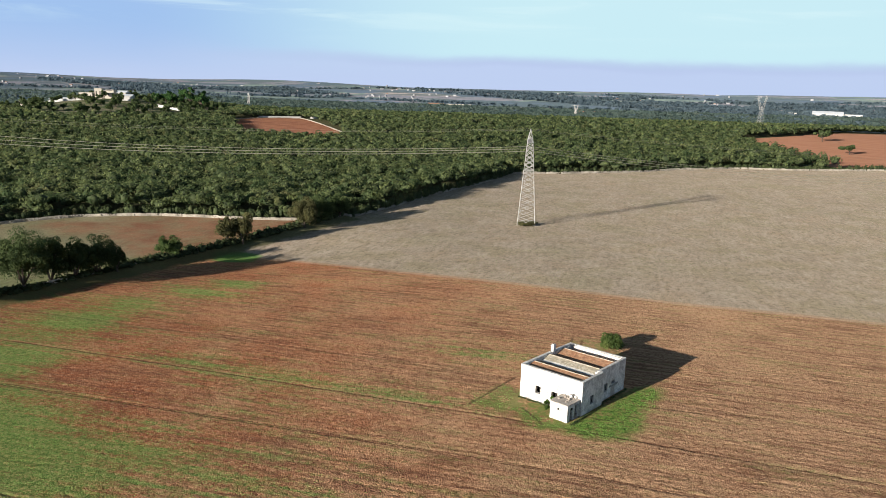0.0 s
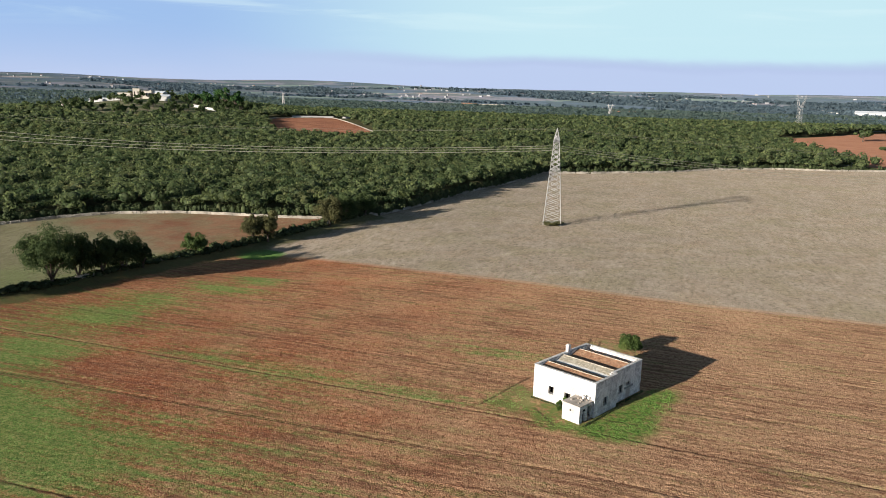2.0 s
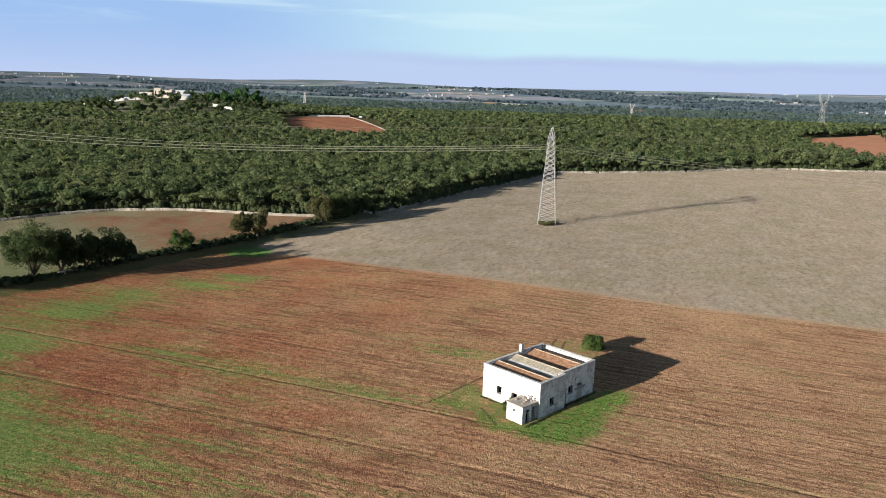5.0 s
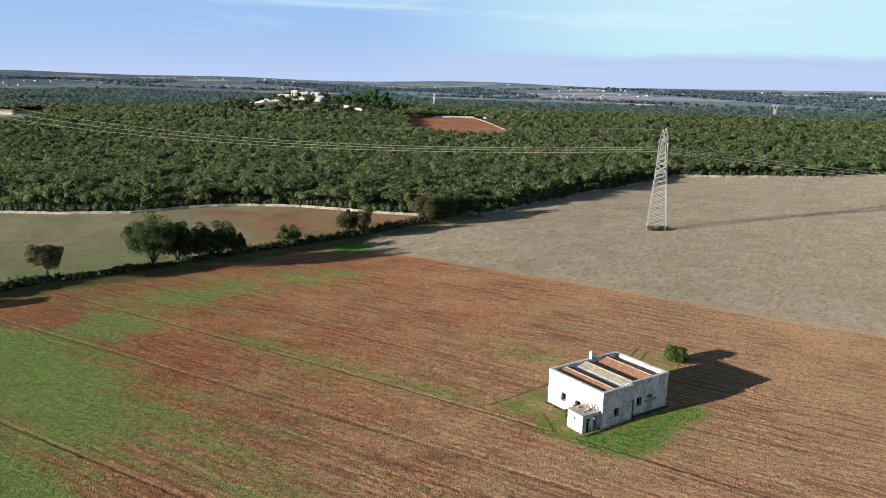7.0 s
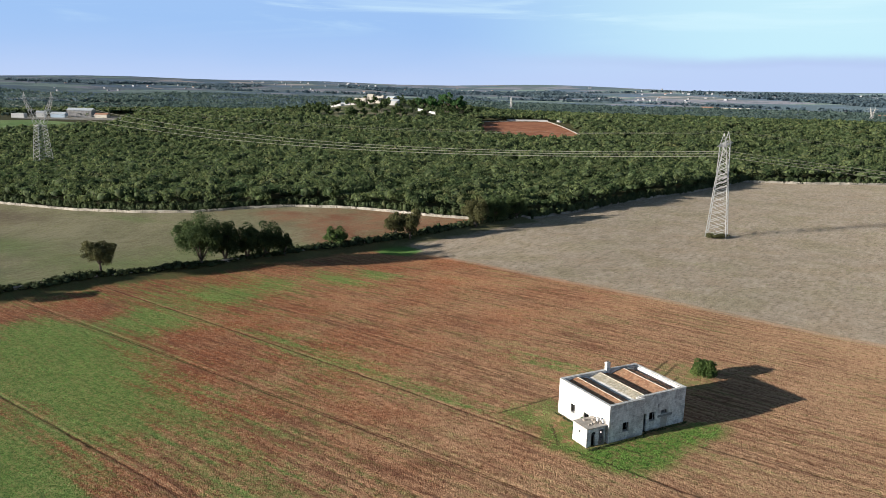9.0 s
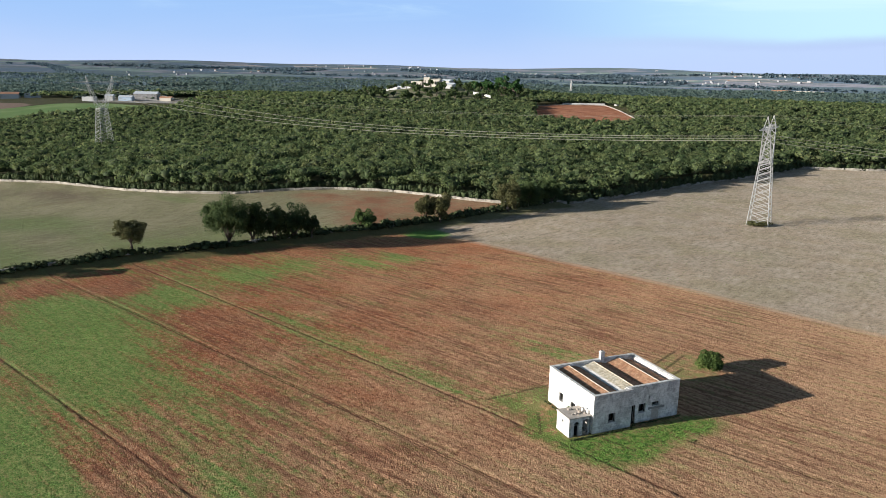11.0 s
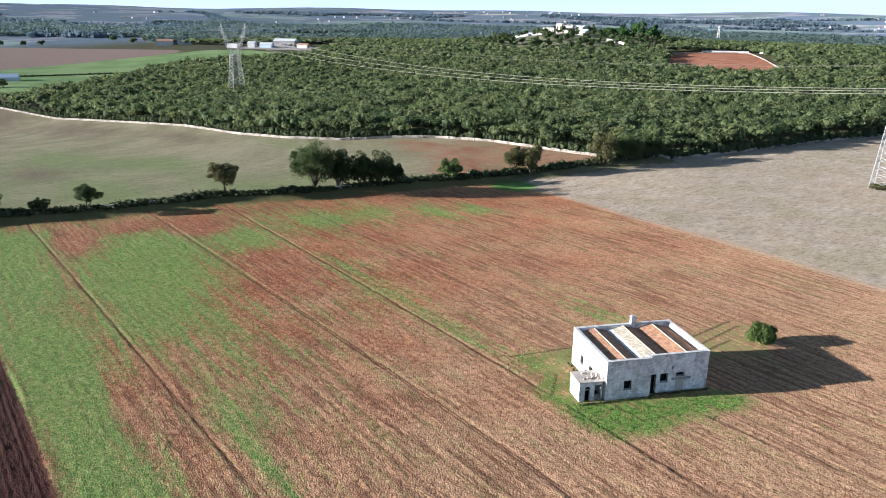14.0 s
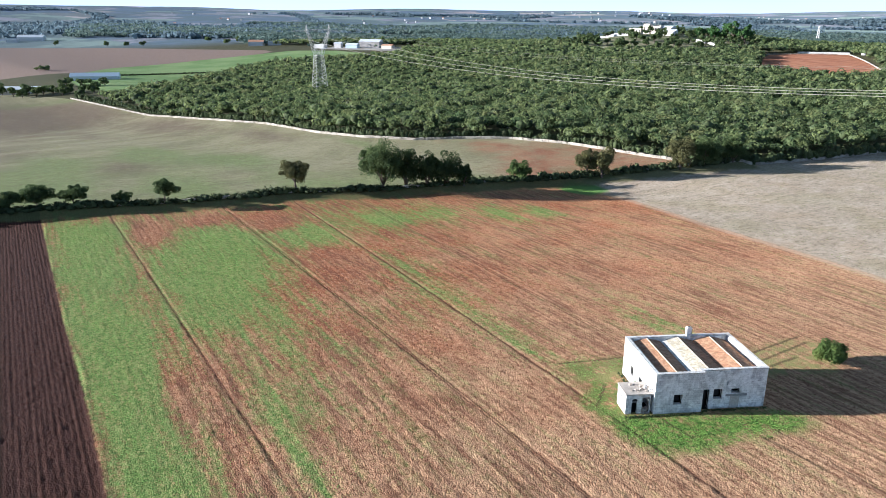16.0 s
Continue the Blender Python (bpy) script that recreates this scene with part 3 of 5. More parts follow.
    grain = n.math("MULTIPLY", n.math("SUBTRACT", n.noise(v, 0.07, 5, 0.55), 0.5), 1.3)
    pasture = n.mix(n.ramp(soft, 0.36, 0.66), (0.228, 0.212, 0.118), (0.318, 0.286, 0.172))
    pasture = n.mix(n.math("MULTIPLY", n.ramp(n.math("ADD", n.attr("pasture_brown"), grain), 0.15, 1.05), 0.85), pasture, (0.145, 0.098, 0.070))
    grassy = n.math("ADD", n.attr("pasture_green"), n.math("MULTIPLY", grain, 0.8))
    grassy = n.math("MAXIMUM", grassy, n.math("MULTIPLY", n.ramp(n.math("ADD", n.attr("hedge_line"), n.math("MULTIPLY", wander, 4.0)), 22.0, 8.0), 0.55))
    pasture = n.mix(n.math("MULTIPLY", n.ramp(grassy, 0.0, 0.80), 0.82), pasture, n.mix(fine, (0.135, 0.185, 0.058), (0.215, 0.270, 0.095)))
    pasture = n.mix(n.math("MULTIPLY", n.ramp(thatch, 0.50, 0.60), 0.5), pasture, (0.140, 0.118, 0.070))
    pasture = n.mix(n.math("MULTIPLY", n.ramp(thatch, 0.47, 0.39), 0.3), pasture, (0.43, 0.37, 0.26))
    bare = n.ramp(n.math("ADD", n.attr("pasture_bare"), grain), 0.1, 0.8)
    bare = n.math("MULTIPLY", bare, n.math("ADD", 0.45, n.math("MULTIPLY", n.ramp(n.noise(v, 0.16, 6, 0.7), 0.36, 0.6), 0.5)))
    pasture = n.mix(bare, pasture, n.mix(n.ramp(mid, 0.35, 0.65), (0.235, 0.098, 0.056), (0.315, 0.165, 0.095)))
    pasture = n.mix(n.math("MULTIPLY", n.ramp(clods, 0.48, 0.38), 0.5), pasture, (0.115, 0.090, 0.055))
    pasture = n.mix(n.math("MULTIPLY", n.ramp(clods, 0.54, 0.64), 0.3), pasture, (0.42, 0.36, 0.25))

    # scrub under the trees, and the patchwork far away, its blue cast painting distance haze
    scrub = n.mix(mid, (0.045, 0.055, 0.024), (0.105, 0.090, 0.048))
    cells = n.coords((1.0, 1.5, 0.0), 0.35)
    patch = n.voronoi(cells, 0.0036, out="Color")
    psep = n.add("ShaderNodeSeparateColor")
    n.link(patch, psep.inputs[0])
    pick, second = psep.outputs[0], psep.outputs[1]
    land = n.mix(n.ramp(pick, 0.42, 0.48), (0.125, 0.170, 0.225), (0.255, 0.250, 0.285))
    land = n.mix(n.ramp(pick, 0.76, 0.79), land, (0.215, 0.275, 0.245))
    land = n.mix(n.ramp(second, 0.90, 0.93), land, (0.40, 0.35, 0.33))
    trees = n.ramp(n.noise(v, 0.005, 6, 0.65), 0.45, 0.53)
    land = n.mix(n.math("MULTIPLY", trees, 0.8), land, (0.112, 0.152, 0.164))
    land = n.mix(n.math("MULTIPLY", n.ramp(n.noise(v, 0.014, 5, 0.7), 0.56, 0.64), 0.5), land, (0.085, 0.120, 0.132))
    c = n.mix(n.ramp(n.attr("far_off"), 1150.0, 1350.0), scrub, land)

    field_red = n.mix(n.ramp(n.noise(n.coords((0.02, 0.25, 1), 0.5), 1.0, 4), 0.35, 0.65), (0.23, 0.088, 0.050), (0.33, 0.155, 0.09))
    c = n.mix(within("green_west", 2), c, n.mix(n.ramp(n.noise(v, 0.02, 5, 0.6), 0.4, 0.6), (0.150, 0.235, 0.080), (0.215, 0.290, 0.115)))
    c = n.mix(within("pink_west", 2), c, n.mix(streak, (0.190, 0.130, 0.100), (0.275, 0.200, 0.160)))
    c = n.mix(within("farmyard", 6, wander), c, n.mix(n.ramp(mid, 0.4, 0.6), (0.085, 0.110, 0.045), (0.22, 0.20, 0.125)))
    c = n.mix(within("west_yard", 3, wander), c, n.mix(n.ramp(mid, 0.38, 0.6), (0.40, 0.385, 0.36), (0.30, 0.26, 0.21)))
    c = n.mix(within("red_north", 1), c, field_red)
    c = n.mix(within("red_east", 1), c, n.mix(0.5, field_red, (0.36, 0.19, 0.12)))
    c = n.mix(within("left", 0.8), c, pasture)
    c = n.mix(within("grey", 0.6), c, stubble)
    c = n.mix(within("red", 0.6), c, soil)
    pale = n.ramp(n.math("ABSOLUTE", n.math("ADD", n.attr("grey"), small_wander)), 2.6, 0.2)
    c = n.mix(n.math("MULTIPLY", n.math("MULTIPLY", pale, within("red", 2.5)), 0.65), c, (0.54, 0.43, 0.32))
    c = n.mix(n.math("MULTIPLY", within("red", 0.5), within("tilled", 0.25, n.math("MULTIPLY", small_wander, 0.4))), c, tilled)
    verge = n.ramp(n.math("ADD", n.attr("hedge_line"), wander), 6.5, 4.0)
    dx, dy = n.math("SUBTRACT", x, -84.5), n.math("SUBTRACT", y, 193.0)
    corner = n.ramp(n.math("ADD", n.math("SQRT", n.math("ADD", n.math("MULTIPLY", dx, dx), n.math("MULTIPLY", dy, dy))), wander), 7.5, 4.5)
    c = n.mix(n.math("MULTIPLY", corner, 0.9), c, n.mix(fine, (0.07, 0.19, 0.04), (0.14, 0.29, 0.07)))
    c = n.mix(n.math("MULTIPLY", verge, 0.85), c, n.mix(fine, (0.055, 0.065, 0.024), (0.150, 0.150, 0.065)))

    relief = n.math("ADD", n.math("MULTIPLY", n.noise(v, 4.4, 3, 0.75), 0.6), n.math("ADD", n.math("MULTIPLY", mound, -0.9), n.math("MULTIPLY", drill, 0.2)))
    relief = n.math("ADD", relief, n.math("MULTIPLY", n.math("MULTIPLY", furrow.outputs["Fac"], within("tilled", 0.25)), 0.35))
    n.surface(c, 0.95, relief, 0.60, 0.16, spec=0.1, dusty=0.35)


M_EARTH = material("farmland", earth)
def refined(coarse, *bands):
    """An axis with stretches (from, to, pace) laid finer."""
    for lo, hi, pace in bands:
        coarse = np.concatenate([coarse[coarse < lo - 1e-6], np.arange(lo, hi, pace), coarse[coarse >= hi - 1e-6]])
    return coarse


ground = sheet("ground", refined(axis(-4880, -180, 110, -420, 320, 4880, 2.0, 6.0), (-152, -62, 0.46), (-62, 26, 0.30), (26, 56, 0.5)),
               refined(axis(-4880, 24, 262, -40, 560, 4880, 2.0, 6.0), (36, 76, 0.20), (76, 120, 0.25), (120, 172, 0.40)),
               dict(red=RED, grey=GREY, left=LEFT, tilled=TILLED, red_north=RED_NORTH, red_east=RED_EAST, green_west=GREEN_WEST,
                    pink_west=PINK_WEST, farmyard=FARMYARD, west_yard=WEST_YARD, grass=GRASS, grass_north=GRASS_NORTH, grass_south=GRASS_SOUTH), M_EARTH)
tagged(ground, "red sown field, grey stubble field, pasture and distant farmland", "ground", kind="structure")


# ---- building blocks ----
def thing(name, place, label, category, turn=0.0, group="", kind=""):
    e = new(name)
    e.empty_display_size = 0.3
    e.matrix_world = Matrix.Translation(place) @ Matrix.Rotation(turn, 4, "Z")
    return tagged(e, label, category, group, kind)


class Shape:
    """Gathers faces for one mesh."""

    def __init__(self):
        self.v, self.f = [], []

    def face(self, *pts):
        k = len(self.v)
        self.v += [tuple(p) for p in pts]
        self.f.append(tuple(range(k, k + len(pts))))

    def hexa(self, p):
        """Eight corners: four below, four above, both counter-clockwise."""
        k = len(self.v)
        self.v += [tuple(q) for q in p]
        self.f += [tuple(k + i for i in q) for q in ((3, 2, 1, 0), (4, 5, 6, 7), (0, 1, 5, 4), (1, 2, 6, 5), (2, 3, 7, 6), (3, 0, 4, 7))]
        return self

    def box(self, x0, y0, z0, x1, y1, z1):
        return self.hexa([(x0, y0, z0), (x1, y0, z0), (x1, y1, z0), (x0, y1, z0), (x0, y0, z1), (x1, y0, z1), (x1, y1, z1), (x0, y1, z1)])

    def beam(self, a, b, r, r2=None, sides=4):
        a, b = Vector(a), Vector(b)
        d = (b - a).normalized()
        s = d.orthogonal().normalized()
        t = d.cross(s)
        k, r2 = len(self.v), r if r2 is None else r2
        for p, q in ((a, r), (b, r2)):
            for i in range(sides):
                w = 2 * math.pi * (i + 0.5) / sides
                self.v.append(tuple(p + (s * math.cos(w) + t * math.sin(w)) * q))
        self.f += [(k + i, k + (i + 1) % sides, k + sides + (i + 1) % sides, k + sides + i) for i in range(sides)]
        self.f += [tuple(k + i for i in range(sides))[::-1], tuple(k + sides + i for i in range(sides))]
        return self

    def lumps(self, c, r, seed, flat=0.8):
        """A rough stone or heap."""
        rnd = random.Random(seed)
        k = len(self.v)
        ring = [(math.cos(a), math.sin(a)) for a in (0, 1.1, 2.2, 3.1, 4.2, 5.3)]
        for z, s in ((-0.55, 0.8), (0.2, 1.0), (0.75, 0.55)):
            for x, y in ring:
                j = s * r * rnd.uniform(0.8, 1.15)
                self.v.append((c[0] + x * j, c[1] + y * j, c[2] + z * r * flat * rnd.uniform(0.85, 1.15)))
        for q in (0, 6):
            self.f += [(k + q + i, k + q + (i + 1) % 6, k + q + 6 + (i + 1) % 6, k + q + 6 + i) for i in range(6)]
        self.f += [tuple(k + i for i in range(6))[::-1], tuple(k + 12 + i for i in range(6))]
        return self


def part(name, shape, mat, parent=None, label="", smooth=False):
    """One mesh from a Shape; in its parent's own axes."""
    me = bpy.data.meshes.new(name)
    me.from_pydata(shape.v, [], shape.f)
    if smooth:
        me.polygons.foreach_set("use_smooth", np.ones(len(me.polygons), bool))
    me.materials.append(mat)
    me.validate()
    ob = new(name, me)
    if parent is not None:
        ob.parent = parent
    return tagged(ob, label)


def pierced(length, thick, tall, holes):
    """A wall along x from 0, y from 0 to thick, with openings (x0, z0, x1, z1) right through it."""
    xs = sorted({0, length, *(h[0] for h in holes), *(h[2] for h in holes)})
    zs = sorted({0, tall, *(h[1] for h in holes), *(h[3] for h in holes)})
    solid = lambda i, j: 0 <= i < len(xs) - 1 and 0 <= j < len(zs) - 1 and not any(
        h[0] <= (xs[i] + xs[i + 1]) / 2 <= h[2] and h[1] <= (zs[j] + zs[j + 1]) / 2 <= h[3] for h in holes)
    s = Shape()
    for i in range(len(xs) - 1):
        for j in range(len(zs) - 1):
            if not solid(i, j):
                continue
            a, b, c, d = xs[i], xs[i + 1], zs[j], zs[j + 1]
            s.face((a, 0, c), (b, 0, c), (b, 0, d), (a, 0, d))
            s.face((b, thick, c), (a, thick, c), (a, thick, d), (b, thick, d))
            if not solid(i - 1, j):
                s.face((a, thick, c), (a, 0, c), (a, 0, d), (a, thick, d))
            if not solid(i + 1, j):
                s.face((b, 0, c), (b, thick, c), (b, thick, d), (b, 0, d))
            if not solid(i, j - 1):
                s.face((a, thick, c), (b, thick, c), (b, 0, c), (a, 0, c))
            if not solid(i, j + 1):
                s.face((a, 0, d), (b, 0, d), (b, thick, d), (a, thick, d))
    return s


def moved(shape, m):
    shape.v = [tuple(m @ Vector(p)) for p in shape.v]
    return shape


# ---- leaves ----
ICO_V, ICO_F = None, None


def ico():
    global ICO_V, ICO_F
    if ICO_V is None:
        bm = bmesh.new()
        bmesh.ops.create_icosphere(bm, subdivisions=1, radius=1.0)
        ICO_V = np.array([v.co[:] for v in bm.verts], np.float32)
        ICO_F = np.array([[v.index for v in f.verts] for f in bm.faces], np.int32)
        bm.free()
    return ICO_V, ICO_F


def leafage(rng, places, radii, talls, cards, size, lobes=5, core=0.72, low=0.25, ragged=0.42, rise=0.8, spread=(0.35, 0.68), knob=(0.28, 0.56)):
    """Crowns at places: clumps of leaves as small bent triangles over uneven lobes, round a rough dark core."""
    n = len(places)
    places, radii, talls = np.asarray(places, float), np.asarray(radii, float), np.asarray(talls, float)
    iv, jf = ico()
    verts, faces, base = [], [], 0
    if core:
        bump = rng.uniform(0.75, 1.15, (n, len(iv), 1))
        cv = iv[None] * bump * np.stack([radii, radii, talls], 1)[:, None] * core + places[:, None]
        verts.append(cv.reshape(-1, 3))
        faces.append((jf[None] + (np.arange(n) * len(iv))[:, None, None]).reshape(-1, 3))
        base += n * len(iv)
    way = rng.normal(size=(n, lobes, 3))
    way[..., 2] = np.abs(way[..., 2]) * rise - low
    way /= np.linalg.norm(way, axis=-1, keepdims=True)
    lobe_at = way * rng.uniform(*spread, (n, lobes, 1))
    lobe_r = rng.uniform(*knob, (n, lobes))
    which = rng.integers(0, lobes, (n, cards))
    out = rng.normal(size=(n, cards, 3))
    out[..., 2] += 0.35
    out /= np.linalg.norm(out, axis=-1, keepdims=True)
    rows = np.arange(n)[:, None]
    p = lobe_at[rows, which] + out * (lobe_r[rows, which] * rng.uniform(0.72, 1.18, (n, cards)))[..., None]
    p = p * np.stack([radii, radii, talls], 1)[:, None] + places[:, None]
    normal = out + rng.normal(scale=ragged, size=out.shape)
    normal /= np.linalg.norm(normal, axis=-1, keepdims=True)
    side = np.cross(normal, rng.normal(size=out.shape))
    side /= np.linalg.norm(side, axis=-1, keepdims=True) + 1e-9
    up = np.cross(normal, side)
    s = (size * rng.uniform(0.6, 1.35, (n, cards)))[..., None]
    s *= 1.25
    leaf = np.stack([p - side * s + up * s * 0.3, p - up * s * 0.8 + normal * s * 0.2, p + side * s * 0.8 + up * s * 0.5], 2)
    verts.append(leaf.reshape(-1, 3))
    k = base + 3 * np.arange(n * cards)
    faces.append(np.stack([k, k + 1, k + 2], 1))
    return np.concatenate(verts), np.concatenate(faces), len(faces[0]) if core else 0


def leafy(name, chunks, mat, parent=None, label=""):
    """One mesh of leaves; the core inside each crown is coloured dark to paint in shade."""
    me = bpy.data.meshes.new(name)
    verts, faces, inner, base = [], [], [], 0
    for v, f, cores in chunks:
        verts.append(v), faces.append(f + base), inner.append(np.arange(len(f)) < cores)
        base += len(v)
    fill(me, np.concatenate(verts), np.concatenate(faces))
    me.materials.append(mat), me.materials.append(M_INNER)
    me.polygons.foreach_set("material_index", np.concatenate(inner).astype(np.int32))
    ob = new(name, me)
    if parent is not None:
        ob.parent = parent
    return tagged(ob, label)


def tree(name, place, tall, wide, mat, label, seed, group="", clear=0.28, cards=1500, size=0.34, lobes=8, flat=1.0, trunks=1, category="tree", spread=(0.3, 0.86), knob=(0.16, 0.33)):
    """A trunk that forks into limbs, with a crown of leaf clumps."""
    rng, rnd = np.random.default_rng(seed), random.Random(seed)
    t = thing(name, place, label, category, rnd.uniform(0, 6), group)
    wood = Shape()
    crown_z, crown_h = tall * (clear + (1 - clear) / 2), tall * (1 - clear) / 2
    for k in range(trunks):
        foot = Vector((rnd.uniform(-0.3, 0.3) * (trunks - 1), rnd.uniform(-0.3, 0.3) * (trunks - 1), -0.3))
        fork = Vector((foot.x * 2 + rnd.uniform(-0.3, 0.3), foot.y * 2 + rnd.uniform(-0.3, 0.3), tall * clear))
        r = 0.035 * tall / trunks**0.5
        mid = foot.lerp(fork, 0.5) + Vector((rnd.uniform(-0.12, 0.12), rnd.uniform(-0.12, 0.12), 0))
        wood.beam(foot, mid, r * 1.25, r, 7).beam(mid, fork, r, r * 0.8, 7)
        for i in range(6):
            a = i * 1.05 + rnd.uniform(-0.3, 0.3)
            tip = Vector((math.cos(a) * wide * 0.33, math.sin(a) * wide * 0.33, crown_z + rnd.uniform(-0.2, 0.6) * crown_h))
            elbow = fork.lerp(tip, 0.5) + Vector((0, 0, 0.12 * crown_h))
            wood.beam(fork, elbow, r * 0.55, r * 0.35, 5).beam(elbow, tip, r * 0.35, r * 0.1, 5)
    part("trunk", wood, M_BARK, t, smooth=True)
    leafy("crown", [leafage(rng, [(0, 0, crown_z)], [wide * 0.56], [crown_h * 1.12 * flat], cards, size, lobes, 0.45, 0.85, 0.5, 1.25, spread, knob)], mat, t)
    return t


# ---- the abandoned farmhouse ----
HOUSE = Matrix.Translation((2.09, 96.5, 0)) @ Matrix(((0.572, -0.820, 0, 0), (0.820, 0.572, 0, 0), (0, 0, 1, 0), (0, 0, 0, 1)))
TURN = math.atan2(0.820, 0.572)
TOP = 4.78


def farmhouse():
    """Local axes: x along the south wall, y towards the north wall."""
    h = thing("farmhouse", HOUSE.translation, "abandoned white limewashed stone farmhouse with three low tiled roofs behind parapets", "house", TURN)
    rz = lambda a, x, y, z=0: Matrix.Translation((x, y, z)) @ Matrix.Rotation(radians(a), 4, "Z")
    th = 0.5
    south_w = part("wall", pierced(5.55, th, TOP, [(2.2, 1.1, 3.2, 2.3)]), M_LIME, h, "grey-white weathered limewash wall")
    south_e = part("wall", moved(pierced(7.62, th, TOP - 0.04, [(0.15, 0.0, 1.05, 2.45), (1.5, 1.25, 2.55, 2.45), (3.55, 1.9, 4.6, 2.42), (2.92, 2.92, 3.12, 3.34)]),
                                rz(0, 5.55, 0.57)), M_LIME, h, "blotched grey-white wall of squared blocks")
    west = part("wall", moved(pierced(9.1, th, TOP + 0.04, [(2.1, 1.25, 2.95, 2.35), (4.75, 0.35, 5.75, 2.2)]), rz(-90, 0, 9.6)), M_LIME, h, "bright sunlit limewash wall")
    part("wall", moved(pierced(13.17, th, TOP, []), rz(180, 13.17, 10.1)), M_LIME, h)
    part("wall", moved(pierced(8.53, th, TOP - 0.02, []), rz(90, 13.17, 1.07)), M_LIME, h)
    part("wall", moved(pierced(0.57, 0.45, TOP - 0.03, []), rz(90, 5.549, 0.502)), M_LIME, h)
    floor = Shape().box(0.5, 0.6, -0.15, 12.7, 9.6, 0.04)
    part("floor", floor, M_DARK, h)
    # coping stones along the parapet, a little proud
    for a, b in (((-0.04, -0.04), (5.58, 0.40)), ((5.58, 0.52), (13.2, 0.92)), ((-0.04, 0.40), (0.36, 9.7)), ((-0.04, 9.7), (13.2, 10.14)), ((12.80, 0.92), (13.2, 9.7)), ((5.2, 0.402), (5.578, 0.92))):
        part("coping", Shape().box(a[0], a[1], TOP + 0.041, b[0], b[1], TOP + 0.12), M_LIME, h)
    # three roofs, ridges running south to north; each slope a slab of tiles
    def slope(name, x0, z0, x1, z1, y0, mat, label):
        s = Shape().hexa([(x0, y0, z0 - 0.15), (x1, y0, z1 - 0.15), (x1, 9.59, z1 - 0.15), (x0, 9.59, z0 - 0.15), (x0, y0, z0), (x1, y0, z1), (x1, 9.59, z1), (x0, 9.59, z0)])
        part(name, s, mat, h, label)
    slope("roof_slope", 0.51, 4.36, 2.48, 4.78, 0.51, M_TILE, "orange-brown clay tiles")
    slope("roof_slope", 2.52, 4.78, 4.22, 4.33, 0.51, M_TILE, "orange-brown clay tiles")
    slope("roof_slope", 4.26, 4.33, 4.92, 4.47, 1.08, M_LIME, "white mortared strip along the valley")
    slope("roof_slope", 4.922, 4.473, 6.36, 4.80, 1.08, M_WHITETILE, "cream whitewashed tiles")
    slope("roof_slope", 6.40, 4.80, 8.32, 4.27, 1.08, M_TILE, "orange-brown clay tiles")
    slope("roof_slope", 8.36, 4.28, 10.34, 4.80, 1.08, M_TILE, "orange-brown clay tiles")
    slope("roof_slope", 10.38, 4.80, 12.66, 4.10, 1.08, M_TILE, "orange-brown clay tiles")
    part("roof_gutter", Shape().hexa([(4.26, 0.51, 3.9), (5.08, 0.51, 3.9), (5.08, 1.07, 3.9), (4.26, 1.07, 3.9), (4.26, 0.51, 4.31), (5.08, 0.51, 4.48), (5.08, 1.07, 4.48), (4.26, 1.07, 4.31)]), M_WHITETILE, h)
    for x, z, y0 in ((2.5, 4.78, 0.45), (6.38, 4.80, 1.1), (10.36, 4.80, 1.1)):
        ridge = Shape()
        for k in range(18):
            y = y0 + k * (9.5 - y0) / 18
            ridge.beam((x, y, z + 0.0), (x, y + (9.5 - y0) / 18 + 0.03, z + 0.01), 0.07, 0.06, 8)
        part("ridge_tiles", ridge, M_WHITETILE, h, "pale mortared ridge tiles")
    debris = random.Random(9)
    for k in range(14):
        part("tile_shard", Shape().lumps((debris.uniform(0.7, 2.0), debris.uniform(0.55, 1.1), 4.36 + debris.uniform(0, 0.2)), debris.uniform(0.06, 0.15), k + 90, 0.5), M_TILE, h)
    # chimney on the north wall
    ch = part("chimney", Shape().box(7.55, 9.62, 4.0, 8.15, 10.08, 5.75), M_LIME, h, "small square white chimney")
    part("chimney_cap", Shape().box(7.49, 9.56, 5.75, 8.21, 10.14, 5.86).box(7.6, 9.66, 5.86, 8.1, 10.04, 6.0), M_LIME, ch)
    part("flue", Shape().box(7.72, 9.76, 6.0, 7.98, 9.94, 6.012), M_DARK, ch)
    # window and door surrounds
    def lining(parent, x0, z0, x1, z1, m, sill=True):
        w_ = 0.07
        s = Shape().box(x0, 0.20, z0, x0 + w_, 0.30, z1).box(x1 - w_, 0.20, z0, x1, 0.30, z1).box(x0 + w_, 0.20, z1 - w_, x1 - w_, 0.30, z1)
        win = part("window" if sill else "doorway", moved(s, m), M_TIMBER, parent, "dark empty opening with old timber frame")
        if sill:
            part("sill", moved(Shape().box(x0 - 0.08, -0.06, z0 - 0.08, x1 + 0.08, 0.12, z0 + 0.004), m), M_LIME, win)
        # A near-black board behind each opening stands in for the room's shade.
        part("shadowy_backing", moved(Shape().box(x0 - 0.02, th + 0.35, z0 - 0.05, x1 + 0.02, th + 0.37, z1 + 0.05), m), M_DARK, win)
        return win
    e = rz(0, 5.55, 0.57)
    lining(south_w, 2.2, 1.1, 3.2, 2.3, rz(0, 0, 0))
    lining(south_e, 1.5, 1.25, 2.55, 2.45, e)
    lining(south_e, 3.55, 1.9, 4.6, 2.42, e)
    lining(south_e, 0.15, 0.0, 1.05, 2.45, e, False)
    wz = rz(-90, 0, 9.6)
